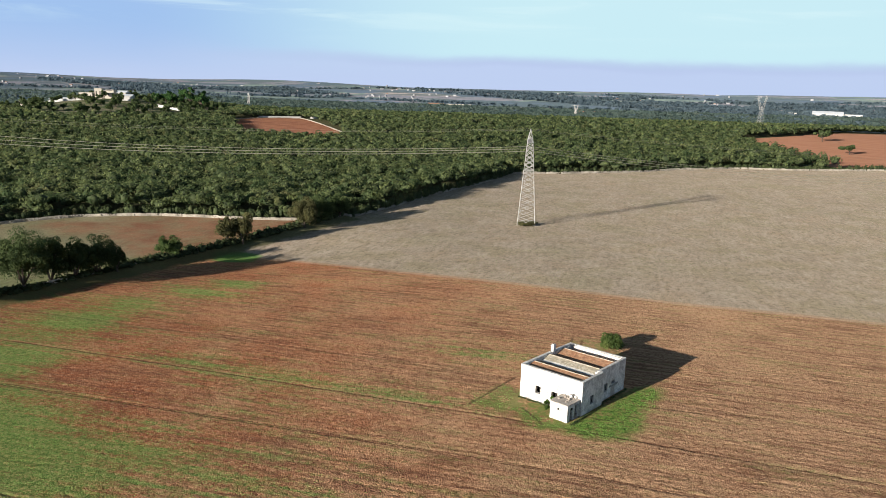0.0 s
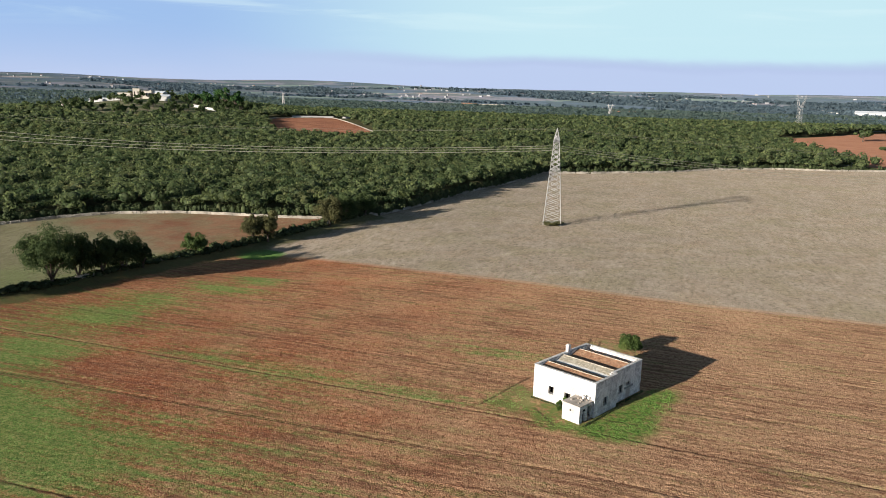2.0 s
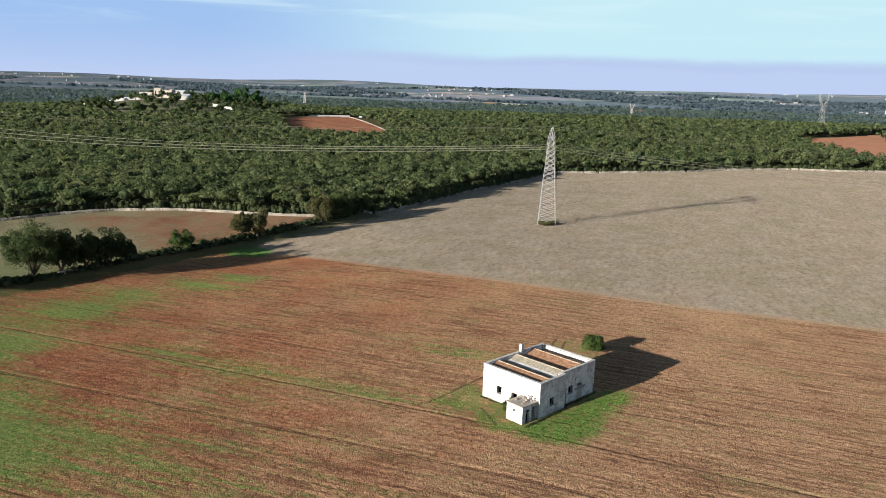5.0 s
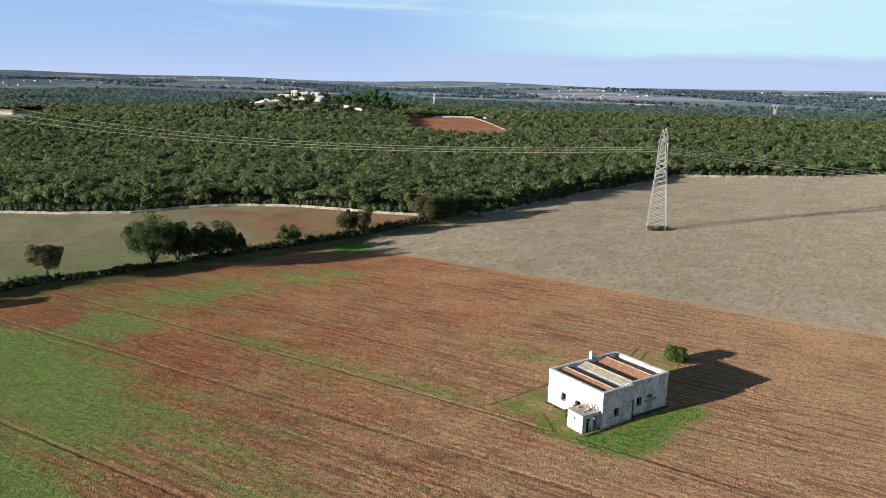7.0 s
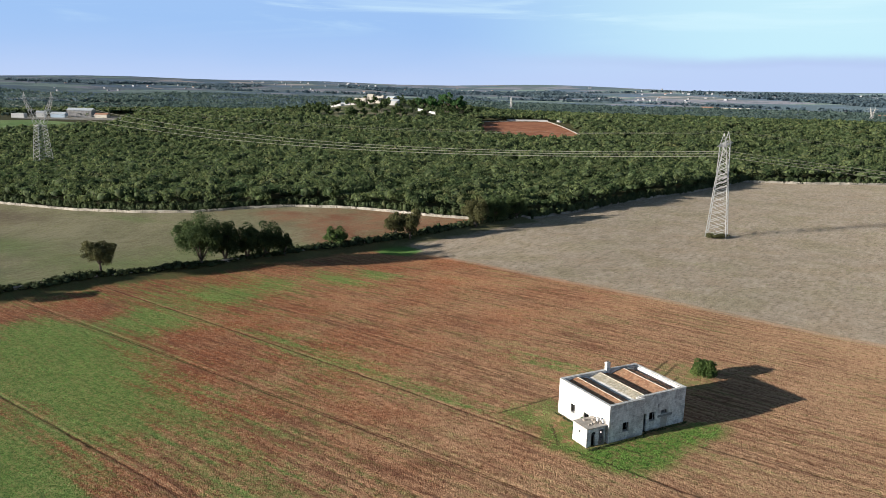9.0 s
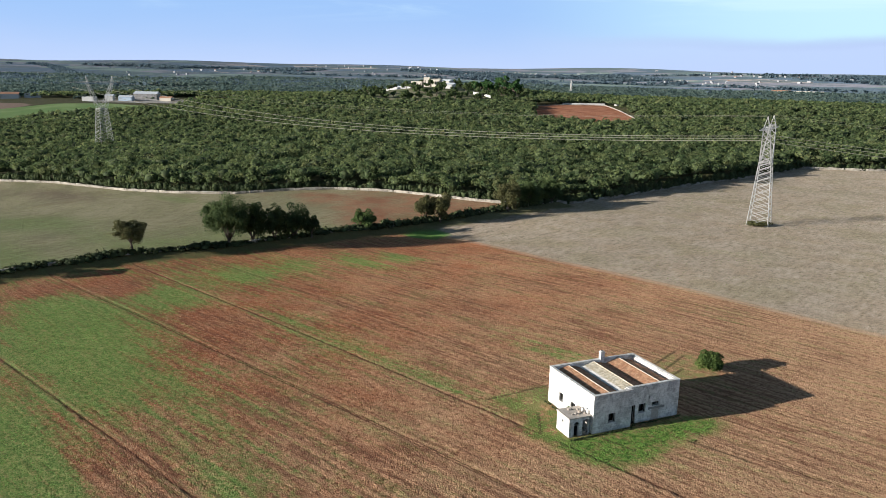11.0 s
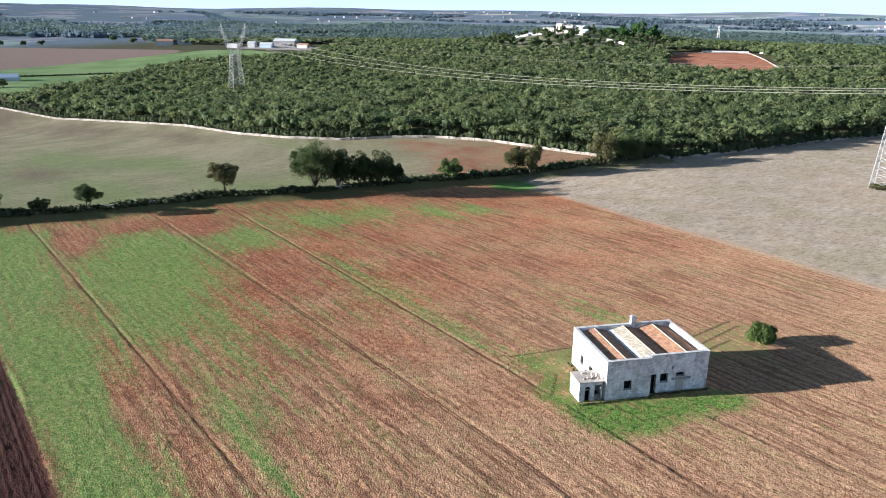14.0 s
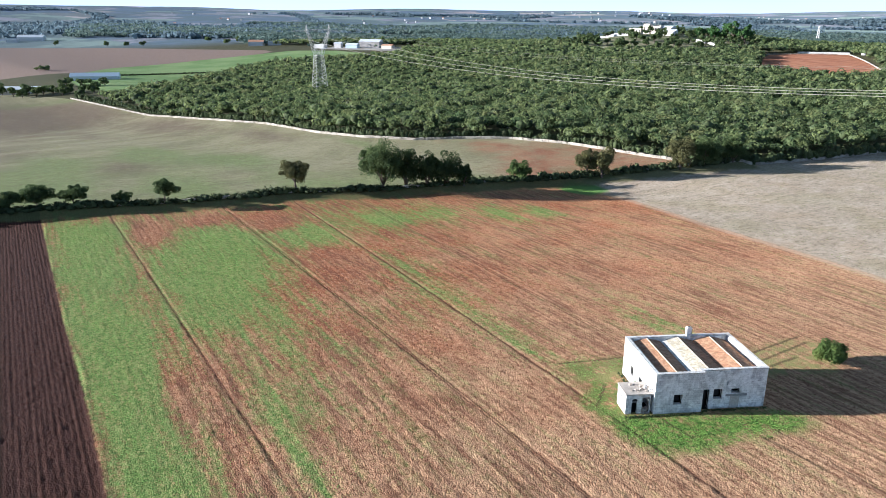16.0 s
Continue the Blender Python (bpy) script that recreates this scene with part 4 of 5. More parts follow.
    lining(west, 2.1, 1.25, 2.95, 2.35, wz)
    lining(west, 4.75, 0.35, 5.75, 2.2, wz, False)
    # ledge of broken plaster under the high window, blocked doorway beneath it
    part("ledge", moved(Shape().box(2.95, -0.05, 1.52, 5.45, 0.02, 1.80), e), M_BARESTONE, h, "band of bare grey stone")
    part("blocked_doorway", moved(Shape().box(3.5, -0.015, 0.05, 4.6, 0.02, 1.50), e), M_SLAB, h, "doorway walled up with grey stone")
    # annexe at the south-west corner
    an = part("annexe_wall", moved(pierced(2.7, 0.3, 2.33, [(1.15, 1.45, 1.42, 1.72)]), rz(-90, -3.12, 2.98)), M_LIME, h, "white wall of the low annexe")
    front = pierced(2.5, 0.3, 2.28, [(0.38, 0.0, 1.02, 1.55), (1.55, 0.05, 2.42, 1.98)])
    fr = part("annexe_wall", moved(front, rz(0, -2.82, 0.28)), M_LIME, h, "cracked wall with an arched doorway")
    # Dark half-disc laid on the wall paints the shade of the arched opening.
    arch = Shape()
    for k in range(8):
        a, b = math.pi * k / 8, math.pi * (k + 1) / 8
        p, q = (0.70 + 0.32 * math.cos(a), 1.55 + 0.32 * math.sin(a)), (0.70 + 0.32 * math.cos(b), 1.55 + 0.32 * math.sin(b))
        arch.face((p[0], -0.004, p[1]), (0.70, -0.004, 1.55), (q[0], -0.004, q[1]))
    part("arch_dark_panel", moved(arch, rz(0, -2.82, 0.28)), M_DARK, fr, "dark panel painting the shaded arched head of the doorway")
    part("annexe_wall", Shape().box(-2.82, 2.68, 0, -0.02, 2.98, 2.3), M_LIME, h)
    part("annexe_floor", Shape().box(-2.8, 0.6, -0.1, -0.02, 2.67, 0.03), M_DARK, h)
    slab = Shape().hexa([(-3.2, 0.2, 2.34), (-0.02, 0.2, 2.28), (-0.02, 3.06, 2.3), (-3.2, 3.06, 2.36), (-3.2, 0.2, 2.46), (-0.02, 0.2, 2.41), (-0.02, 3.06, 2.43), (-3.2, 3.06, 2.48)])
    part("annexe_roof", slab, M_SLAB, h, "flat grey roof of broken screed")
    rnd = random.Random(4)
    for k in range(16):
        r = rnd.uniform(0.08, 0.24)
        part("stone", Shape().lumps((rnd.uniform(0.1, 0.6) * -1 - rnd.random() ** 2 * 2.0, rnd.uniform(0.7, 2.7), 2.42 + r * 0.4), r, k), M_RUBBLE, h)
    for k in range(16):
        part("stone", Shape().lumps((rnd.uniform(-1.2, -0.45), rnd.uniform(0.15, 0.9), rnd.uniform(0.05, 0.5)), rnd.uniform(0.1, 0.26), k + 50), M_RUBBLE, h)
    pots = Shape().box(-0.75, 1.2, 2.43, -0.45, 1.5, 3.0).box(-0.35, 0.7, 2.43, -0.05, 1.0, 2.85)
    part("stub_wall", pots, M_LIME, h, "remains of a broken wall")
    return h


farmhouse()
foot = np.random.default_rng(8)
base = [(x, -0.35 - 0.25 * foot.random()) for x in np.arange(-3.2, 5.4, 0.22)] + [(x, 0.25 - 0.3 * foot.random()) for x in np.arange(5.7, 13.2, 0.22)] + [(-0.3 - 0.3 * foot.random(), y) for y in np.arange(3.2, 10.2, 0.25)]
spots = np.array([(HOUSE @ Vector((x, y, 0)))[:] for x, y in base])
nb = len(spots)
tall_w = foot.uniform(0.07, 0.24, nb)
spots[:, 2] += tall_w * 0.5
tagged(leafy("wall_foot_weeds", [leafage(foot, spots, foot.uniform(0.12, 0.26, nb), tall_w * 0.7, 16, 0.07, 3, 0.4)], M_SCRUB), "dull green weeds along the foot of the house walls", "weeds", kind="stuff")
for k, (x, y, tall, wide, mat, label) in enumerate([
        (-1.3, 98.2, 2.3, 1.5, M_WEED, "straggling fig shrub against the sunlit wall"),
        (-2.4, 97.9, 1.5, 1.2, M_WEED, "low green weeds beside the annexe")]):
    tree("shrub", at(x, y), tall, wide, mat, label, 70 + k, clear=0.15, cards=260, size=0.16, lobes=5, category="shrub")
tree("round_tree", at(9.2, 125.2), 2.9, 4.0, M_ROUND, "low round dense evergreen tree beside the house", 11, clear=0.04, cards=9000, size=0.12, lobes=60, flat=1.0, spread=(0.35, 0.78), knob=(0.22, 0.36))


# ---- pylons and lines ----
def pylon(place, turn, tall, label, r=0.085, half=2.55, head=0.885, levels=13):
    """Lattice tower: tapering square body, forked head with a window, crossbeam and two peaks. Local y runs along the crossbeam."""
    p = thing("pylon", place, label, "pylon", turn)
    waist, top = tall * 0.58, tall * head
    w0, w1, w2 = half * 1.2, half * 0.66, half * 0.36
    corner = lambda i, w_, z: Vector((w_ * (1, 1, -1, -1)[i], w_ * (1, -1, -1, 1)[i], z))
    for i in range(4):
        part("leg", Shape().beam(corner(i, w0, -0.4), corner(i, w1, waist), r * 1.35, r * 1.2), M_STEEL, p)
        part("footing", Shape().beam(corner(i, w0 * 1.0, -0.6), corner(i, w0, 0.25), 0.38, 0.3, 8), M_STONE, p, "concrete footing")
    for i in range(4):
        j, s = (i + 1) % 4, Shape()
        for k in range(levels):
            # panels get shorter as the tower narrows
            a, b = [1 - (1 - q / levels) ** 1.25 for q in (k, k + 1)]
            za, zb, wa, wb = a * waist, b * waist, w0 + (w1 - w0) * a, w0 + (w1 - w0) * b
            s.beam(corner(i, wa, za), corner(j, wb, zb), r * 0.75).beam(corner(j, wa, za), corner(i, wb, zb), r * 0.75)
        s.beam(corner(i, w1, waist), corner(j, w1, waist), r * 1.1)
        part("bracing", s, M_STEEL, p)
    reach, gap = tall * 0.17, tall * 0.20
    for side in (-1, 1):
        arm, n = Shape(), 6
        def node(q, i):
            dx = (w1 * 0.98 + (w2 - w1) * q) * (1, 1, -1, -1)[i]
            inner = side * (w1 * 0.05 + (reach - 0.8) * q)
            outer = side * (w1 + (reach + 0.2 - w1) * q)
            return Vector((dx, (outer, inner, inner, outer)[i], waist + (top - waist) * q))
        for i in range(4):
            arm.beam(node(0, i), node(1, i), r * 1.0)
            for k in range(n):
                arm.beam(node(k / n, i), node((k + 1) / n, (i + 1) % 4), r * 0.6).beam(node(k / n, (i + 1) % 4), node((k + 1) / n, i), r * 0.6)
        part("fork_arm", arm, M_STEEL, p)
        peak = Shape()
        for dx in (-w2, w2):
            for dy in (-0.55, 0.45):
                peak.beam((dx, side * (reach + dy), top), (0, side * reach, tall), r * 1.0)
        for k in range(3):
            z, q = top + (tall - top) * (k + 0.5) / 3, 1 - (k + 0.5) / 3
            peak.beam((-w2 * q, side * reach, z), (w2 * q, side * reach, z), r * 0.5)
        part("earth_wire_peak", peak, M_STEEL, p)
    beam, span = Shape(), reach + gap
    for dx, dz in ((-w2, 0), (w2, 0), (0, 1.15)):
        beam.beam((dx, -reach if dz else -span, top + dz * 0.9), (dx, reach if dz else span, top + dz * 0.9), r * 0.9)
    n = 14
    for k in range(n):
        ya, yb = -span + 2 * span * k / n, -span + 2 * span * (k + 1) / n
        beam.beam((-w2, ya, top), (w2, yb, top), r * 0.55).beam((-w2, ya, top), (0, (ya + yb) / 2 * 0.85, top + 1.0), r * 0.5).beam((w2, yb, top), (0, (ya + yb) / 2 * 0.85, top + 1.0), r * 0.5)
    part("crossbeam", beam, M_STEEL, p)
    m = Matrix.Translation(place) @ Matrix.Rotation(turn, 4, "Z")
    ends = []
    for y in (-span * 0.97, 0.0, span * 0.97):
        s = Shape()
        for k in range(10):
            s.beam((0, y, top - 0.25 - 0.24 * k), (0, y, top - 0.37 - 0.24 * k), 0.15, 0.06, 8)
        part("insulator_string", s, M_GLASSY, p, "string of dark glass insulator discs")
        ends.append(m @ Vector((0, y, top - 2.75)))
    return ends, [m @ Vector((0, s * reach, tall)) for s in (-1, 1)]


def cable(a, b, sag, r, label):
    s, n = Shape(), 40
    side = (b - a).cross(Vector((0, 0, 1))).normalized()
    for k in range(n + 1):
        p = a.lerp(b, k / n) - Vector((0, 0, 4 * sag * (k / n) * (1 - k / n)))
        s.v += [tuple(p + side * (r * math.cos(w_)) + Vector((0, 0, r * math.sin(w_)))) for w_ in (0.8, 2.4, 3.9, 5.5)]
    s.f = [(4 * k + i, 4 * k + (i + 1) % 4, 4 * k + 4 + (i + 1) % 4, 4 * k + 4 + i) for k in range(n) for i in range(4)]
    tagged(part("power_cable", s, M_WIRE), label, "cable", "overhead power line")


main_ends, main_peaks = pylon(at(-5.5, 256.5), radians(0), 32.6, "tall pale lattice pylon standing in the stubble field", 0.088, levels=10)
west_ends, west_peaks = pylon(at(-421, 318), radians(-8.4), 49.5, "lattice pylon with forked head rising out of the wood", 0.105, 4.0, 0.91)
east_ends, east_peaks = pylon(at(335, 317), radians(-10), 32.6, "pale lattice pylon further along the line in the stubble", 0.085)
pylon(at(258, 892), radians(22), 40.0, "distant lattice pylon beyond the wood", 0.05, 2.4)
for k in range(3):
    cable(main_ends[k], west_ends[k], 9.0, 0.085, "pale aluminium conductor strung between two pylons")
    cable(main_ends[k], east_ends[k], 9.5, 0.06, "pale aluminium conductor sagging towards the next pylon")
for k in range(2):
    cable(main_peaks[k], west_peaks[k], 7.5, 0.022, "thin steel earth wire between two pylon tops")
    cable(main_peaks[k], east_peaks[k], 7.5, 0.02, "thin steel earth wire sagging to the next pylon")
tree("scrub_clump", at(-4.8, 254.0), 1.5, 7.0, M_BROWNOAK, "low green-brown scrub between the pylon's feet", 31, clear=0.05, cards=1500, size=0.2, lobes=16, category="shrub")


# ---- walls of dry stone ----
def along(pts, pace, rnd, spread=0.0):
    for (ax, ay), (bx, by) in zip(pts, pts[1:]):
        n = max(1, int(math.hypot(bx - ax, by - ay) / pace))
        nx, ny = -(by - ay), bx - ax
        k = math.hypot(nx, ny)
        for i in range(n):
            q, o = (i + rnd.random() * 0.7) / n, rnd.uniform(-spread, spread) / k
            yield ax + (bx - ax) * q + nx * o, ay + (by - ay) * q + ny * o


def stone_wall(name, pts, tall, label, seed, gaps=0.0):
    s, rnd = Shape(), random.Random(seed)
    for (ax, ay), (bx, by) in zip(pts, pts[1:]):
        cuts = max(1, int(math.hypot(bx - ax, by - ay) / 1.6))
        for k in range(cuts):
            if rnd.random() < gaps * 0.7:
                continue
            ends = [(ax + (bx - ax) * q / cuts, ay + (by - ay) * q / cuts) for q in (k, k + 1.05)]
            o = Vector((by - ay, ax - bx)).normalized() * 0.34
            low = [(x + o.x * q, y + o.y * q, float(height(x, y)) - 0.2) for (x, y), q in ((ends[0], 1), (ends[1], 1), (ends[1], -1), (ends[0], -1))]
            up = rnd.uniform(0.7, 1.0) * tall + 0.2
            s.hexa(low + [(x, y, z + up) for x, y, z in low])
    for course in range(2):
        for x, y in along(pts, 0.48, rnd, 0.25):
            if rnd.random() < gaps:
                continue
            r = rnd.uniform(0.32, 0.56)
            z = float(height(x, y))
            s.lumps((x, y, z + (course + 0.25) * tall * 0.42), r, rnd.random(), 0.8 * tall)
    ob = tagged(part(name, s, M_STONE), label, "stone wall", kind="stuff")
    return ob


stone_wall("field_wall", WALL[1:], 1.0, "long pale dry-stone wall along the edge of the wood", 1, 0.05)
stone_wall("field_wall", EDGE[4:], 1.25, "tumbled white dry-stone wall between stubble and wood", 2, 0.35)
stone_wall("field_wall", EDGE[:5], 1.0, "shaded dry-stone wall half hidden under the wood's edge", 3, 0.35)
stone_wall("field_wall", HEDGE[2:], 0.7, "dark overgrown dry-stone bank under the hedge", 4, 0.6)
stone_wall("field_wall", RED_NORTH[:5], 0.9, "pale stone wall round the red clearing", 5, 0.3)


# ---- the oak wood: one mass of crowns ----
def wooded(x, y):
    wood = [(-524, 197)] + WALL[2:] + EDGE[1:10] + [(200, 514), (204, 525), (199, 560), (191, 592), (183, 634), (180, 690), (205, 725),
            (246, 760), (296, 831), (357, 901), (800, 1050), (900, 2000), (-300, 2300), (-1500, 1900), (-1150, 1000), (-880, 800), (-760, 690), (-690, 610),
            (-640, 545), (-665, 490), (-690, 428), (-660, 380), (-600, 320), (-535, 243), (-515, 219)]
    ok = inside(wood, x, y) & (to_line(wood + wood[:1], x, y) > 1.5)
    beyond = [(-900, 610), (-1040, 560), (-1500, 440), (-2300, 700), (-2300, 1900), (-1500, 1900), (-1150, 1000), (-800, 740)]
    ok |= inside(beyond, x, y) & (np.sin(x / 140 + 1) + np.sin(y / 95) > -0.5)
    for hole in (RED_NORTH, FARMYARD, WEST_YARD):
        ok &= ~(inside(hole, x, y) | (to_line(hole + hole[:1], x, y) < 3.0))
    return ok


def grove(rng, x0, x1, y0, y1, pace, near, far):
    """Jittered places for trees between two distances from the field."""
    xs, ys = np.meshgrid(np.arange(x0, x1, pace), np.arange(y0, y1, pace))
    xs = xs.ravel() + rng.uniform(-0.45, 0.45, xs.size) * pace
    ys = ys.ravel() + rng.uniform(-0.45, 0.45, ys.size) * pace
    d = np.hypot(xs - 15, ys - 15)
    seen = np.abs(np.degrees(np.arctan2(-(xs - 20), ys - 10)) - 26) < 60
    keep = (d >= near) & (d < far) & seen & wooded(xs, ys)
    return xs[keep], ys[keep]


def wood_band(pace, near, far, cards, size, lobes, seed, core=0.72):
    rng = np.random.default_rng(seed)
    x, y = grove(rng, -2300, 950, 180, 2300, pace, near, far)
    n = len(x)
    swell = 0.85 + 0.35 * np.sin(x / 23.0 + 2 * np.sin(y / 31.0)) * np.sin(y / 19.0)
    r = pace * rng.uniform(0.5, 1.0, n)
    tall = rng.uniform(1.8, 3.7, n) * (0.88 + 0.2 * swell)
    z = height(x, y) + tall * 0.9 + rng.uniform(1.2, 3.4, n)
    return leafage(rng, np.stack([x, y, z], 1), r, tall, cards, size, lobes, core, ragged=0.16)


wood = leafy("oak_wood", [
    wood_band(5.7, 0, 420, 150, 0.44, 9, 21, 0.62),
    wood_band(6.2, 420, 720, 66, 0.70, 7, 22, 0.62),
    wood_band(8.0, 720, 1150, 22, 1.4, 5, 23, 0.62)], M_WOOD)
tagged(wood, "dense mixed green oak wood with a billowing canopy", "wood", kind="stuff")

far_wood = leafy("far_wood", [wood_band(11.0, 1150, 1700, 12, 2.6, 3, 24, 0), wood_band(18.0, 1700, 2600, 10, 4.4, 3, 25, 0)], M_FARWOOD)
tagged(far_wood, "distant woods beyond the farm, tinted blue-green for haze", "wood", kind="stuff")

# shrubby skirt that closes the wood towards the fields
rng = np.random.default_rng(5)
rnd = random.Random(5)
skirt = [p for line in (WALL[1:], EDGE) for p in along(line, 1.1, rnd, 1.2)]
sx, sy = np.array([p[0] for p in skirt]), np.array([p[1] for p in skirt])
shift = np.where(sx < -70, 3.2, 2.0)
sy = sy + shift
n = len(sx)
r = rng.uniform(1.0, 2.3, n)
tall = rng.uniform(1.1, 3.0, n)
tagged(leafy("wood_skirt", [leafage(rng, np.stack([sx, sy, height(sx, sy) + tall * 0.7], 1), r, tall, 84, 0.26, 6, 0.62)], M_SCRUB),
       "low scrub along the wood's edge", "scrub", kind="stuff")

# bramble hedge on the bank
pts = list(along([(-190, -30)] + HEDGE, 0.34, rnd, 1.5))
hx, hy = np.array([p[0] for p in pts]), np.array([p[1] for p in pts])
n = len(hx)
# Extra height at the unseen near end is added for the shadow it throws.
r, tall = rng.uniform(0.8, 1.6, n), rng.uniform(0.6, 1.35, n) * (0.95 + 0.35 * step(hy, 130, 210) + 0.5 * step(hy, 70, 45)) * (0.85 + 0.45 * lattice(hx / 5, hy / 5, 30))
tagged(leafy("bramble_hedge", [leafage(rng, np.stack([hx, hy, height(hx, hy) + tall * 0.6], 1), r, tall, 40, 0.20, 4)], M_BRAMBLE),
       "dark bramble hedge along the field bank", "hedge", kind="stuff")


# ---- low growth on the fields ----
def tufts(name, rng, x, y, wide, tall, mat, label, category):
    """Small upright tufts: two leaning blades from one foot."""
    n = len(x)
    base = np.stack([x, y, height(x, y) - 0.02], 1)
    verts, faces = [], []
    for k in range(2):
        a = rng.uniform(0, math.pi, n)
        w_, h_ = wide * rng.uniform(0.5, 1.2, n), tall * rng.uniform(0.5, 1.3, n)
        d = np.stack([np.cos(a) * w_, np.sin(a) * w_, np.zeros(n)], 1)
        lean = np.stack([rng.normal(0, 0.35, n) * h_, rng.normal(0, 0.35, n) * h_, h_], 1)
        verts.append(np.stack([base - d / 2, base + d / 2, base + lean + d * rng.uniform(-0.3, 0.3, (n, 1))], 1).reshape(-1, 3))
        i = 3 * n * k + 3 * np.arange(n)
        faces.append(np.stack([i, i + 1, i + 2], 1))
    me = bpy.data.meshes.new(name)
    fill(me, np.concatenate(verts), np.concatenate(faces))
    me.materials.append(mat)
    return tagged(new(name, me), label, category, kind="stuff")


M_STRAW = foliage("dry_straw_and_weeds", (0.300, 0.265, 0.165), (0.50, 0.43, 0.30), (0.24, 0.24, 0.12), 0.35, see=0.45, mottle=0.35)
M_SEEDLING = foliage("young_cereal_blades", (0.165, 0.310, 0.068), (0.27, 0.44, 0.115), (0.30, 0.41, 0.13), 0.3, see=0.5, mottle=0.22)
M_TUSSOCK = foliage("pasture_grass_tussocks", (0.20, 0.225, 0.085), (0.32, 0.32, 0.15), (0.34, 0.28, 0.16), 0.12, see=0.45, mottle=0.3)
low = np.random.default_rng(41)
gx, gy = low.uniform(-75, 260, 260000), low.uniform(126, 480, 260000)
keep = (low.random(260000) < np.minimum(1, (150 / np.hypot(gx - 20, gy)) ** 2)) & (signed(GREY, gx, gy) > 0.5) & (lattice(gx / 9, gy / 5, 20) + 0.6 * lattice(gx / 30, gy / 22, 21) > -0.25)
tufts("stubble_tufts", low, gx[keep][:36000], gy[keep][:36000], 0.30, 0.10, M_STRAW, "dry straw stubble and weed tufts across the grey field", "stubble")
gx, gy = low.uniform(-70, 240, 30000), low.uniform(130, 440, 30000)
keep = (signed(GREY, gx, gy) > 1) & (lattice(gx / 14, gy / 7, 31) + 0.7 * lattice(gx / 40, gy / 22, 32) > 0.15)
tufts("stubble_weeds", low, gx[keep][:6500], gy[keep][:6500], 0.42, 0.13, M_TUSSOCK, "scattered olive weeds in the grey stubble", "weeds")
gx, gy = low.uniform(-150, 20, 200000), low.uniform(44, 168, 200000)
sprouted = patches(SPROUTING, gx, gy, -0.21) - patches(BARREN, gx, gy, -0.21)
turned = gy * math.cos(0.21) + gx * math.sin(0.21), gx * math.cos(0.21) - gy * math.sin(0.21)
rows_of = 0.55 * lattice(turned[1] / 14, turned[0] / 0.9, 22) + 0.25 * lattice(gx / 3, gy / 3, 23)
keep = (low.random(200000) * 1.15 < sprouted + rows_of * np.clip(sprouted * 3, 0, 1)) & (signed(RED, gx, gy) > 5) & (signed(TILLED, gx, gy) < -0.7)
for y0, slope, half, deep in TRAMS:
    keep &= np.abs(np.abs(gy - y0 - gx * slope) - half) > 0.3
tufts("cereal_seedlings", low, gx[keep][:70000], gy[keep][:70000], 0.20, 0.075, M_SEEDLING, "young green cereal sprouting in patches along the drills", "crop")
gx, gy = low.uniform(-330, -70, 60000), low.uniform(60, 245, 60000)
keep = (signed(LEFT, gx, gy) > 2) & (lattice(gx / 8, gy / 6, 24) + 0.5 * lattice(gx / 25, gy / 18, 25) > 0.0) & (patches(PASTURE_BARE, gx, gy, -0.1) < 0.4)
tufts("pasture_tussocks", low, gx[keep][:11000], gy[keep][:11000], 0.45, 0.10, M_TUSSOCK, "rough dry and green grass tussocks in the pasture", "grass")
px, py = low.uniform(-14, 16, 16000), low.uniform(89, 112, 16000)
hx, hy = (px - 2.09) * 0.572 + (py - 96.5) * 0.820, (py - 96.5) * 0.572 - (px - 2.09) * 0.820
clear_of = (hx < -3.3) | (hx > 13.3) | (hy < -0.1) | (hy > 10.3)
south = clear_of & (signed(GRASS_SOUTH, px, py) + 1.2 * lattice(px / 2, py / 2, 26) > 0.2)
west = clear_of & (signed(GRASS, px, py) + 1.2 * lattice(px / 2, py / 2, 27) > 0.3) & (low.random(16000) < 0.55)
tufts("yard_grass", low, px[south | west], py[south | west], 0.17, 0.09, M_SEEDLING, "thick green grass and weeds round the empty house", "grass")

# ---- single trees in the hedge: place, height, width, leaves ----
CORNER_TREES = [(-603, 176, 8, 9), (-597, 186, 9, 10), (-590, 196, 8, 9), (-575, 203, 9, 9), (-562, 206, 8, 8), (-612, 168, 7, 8), (-628, 165, 8, 9), (-560, 196, 7, 8), (-640, 158, 8, 9), (-606, 182, 9, 11), (-618, 174, 10, 12), (-585, 190, 9, 11), (-570, 209, 10, 11), (-650, 162, 9, 11), (-632, 206, 9, 12), (-614, 214, 9, 12), (-598, 226, 8, 11)]
for k, (x, y, tall, wide) in enumerate(CORNER_TREES):
    tree("field_tree", at(x, y), tall, wide, M_OAK, "dark tree by the sheds beyond the pasture", 180 + k, "trees by the sheds", 0.12, 320, 0.8, 8)
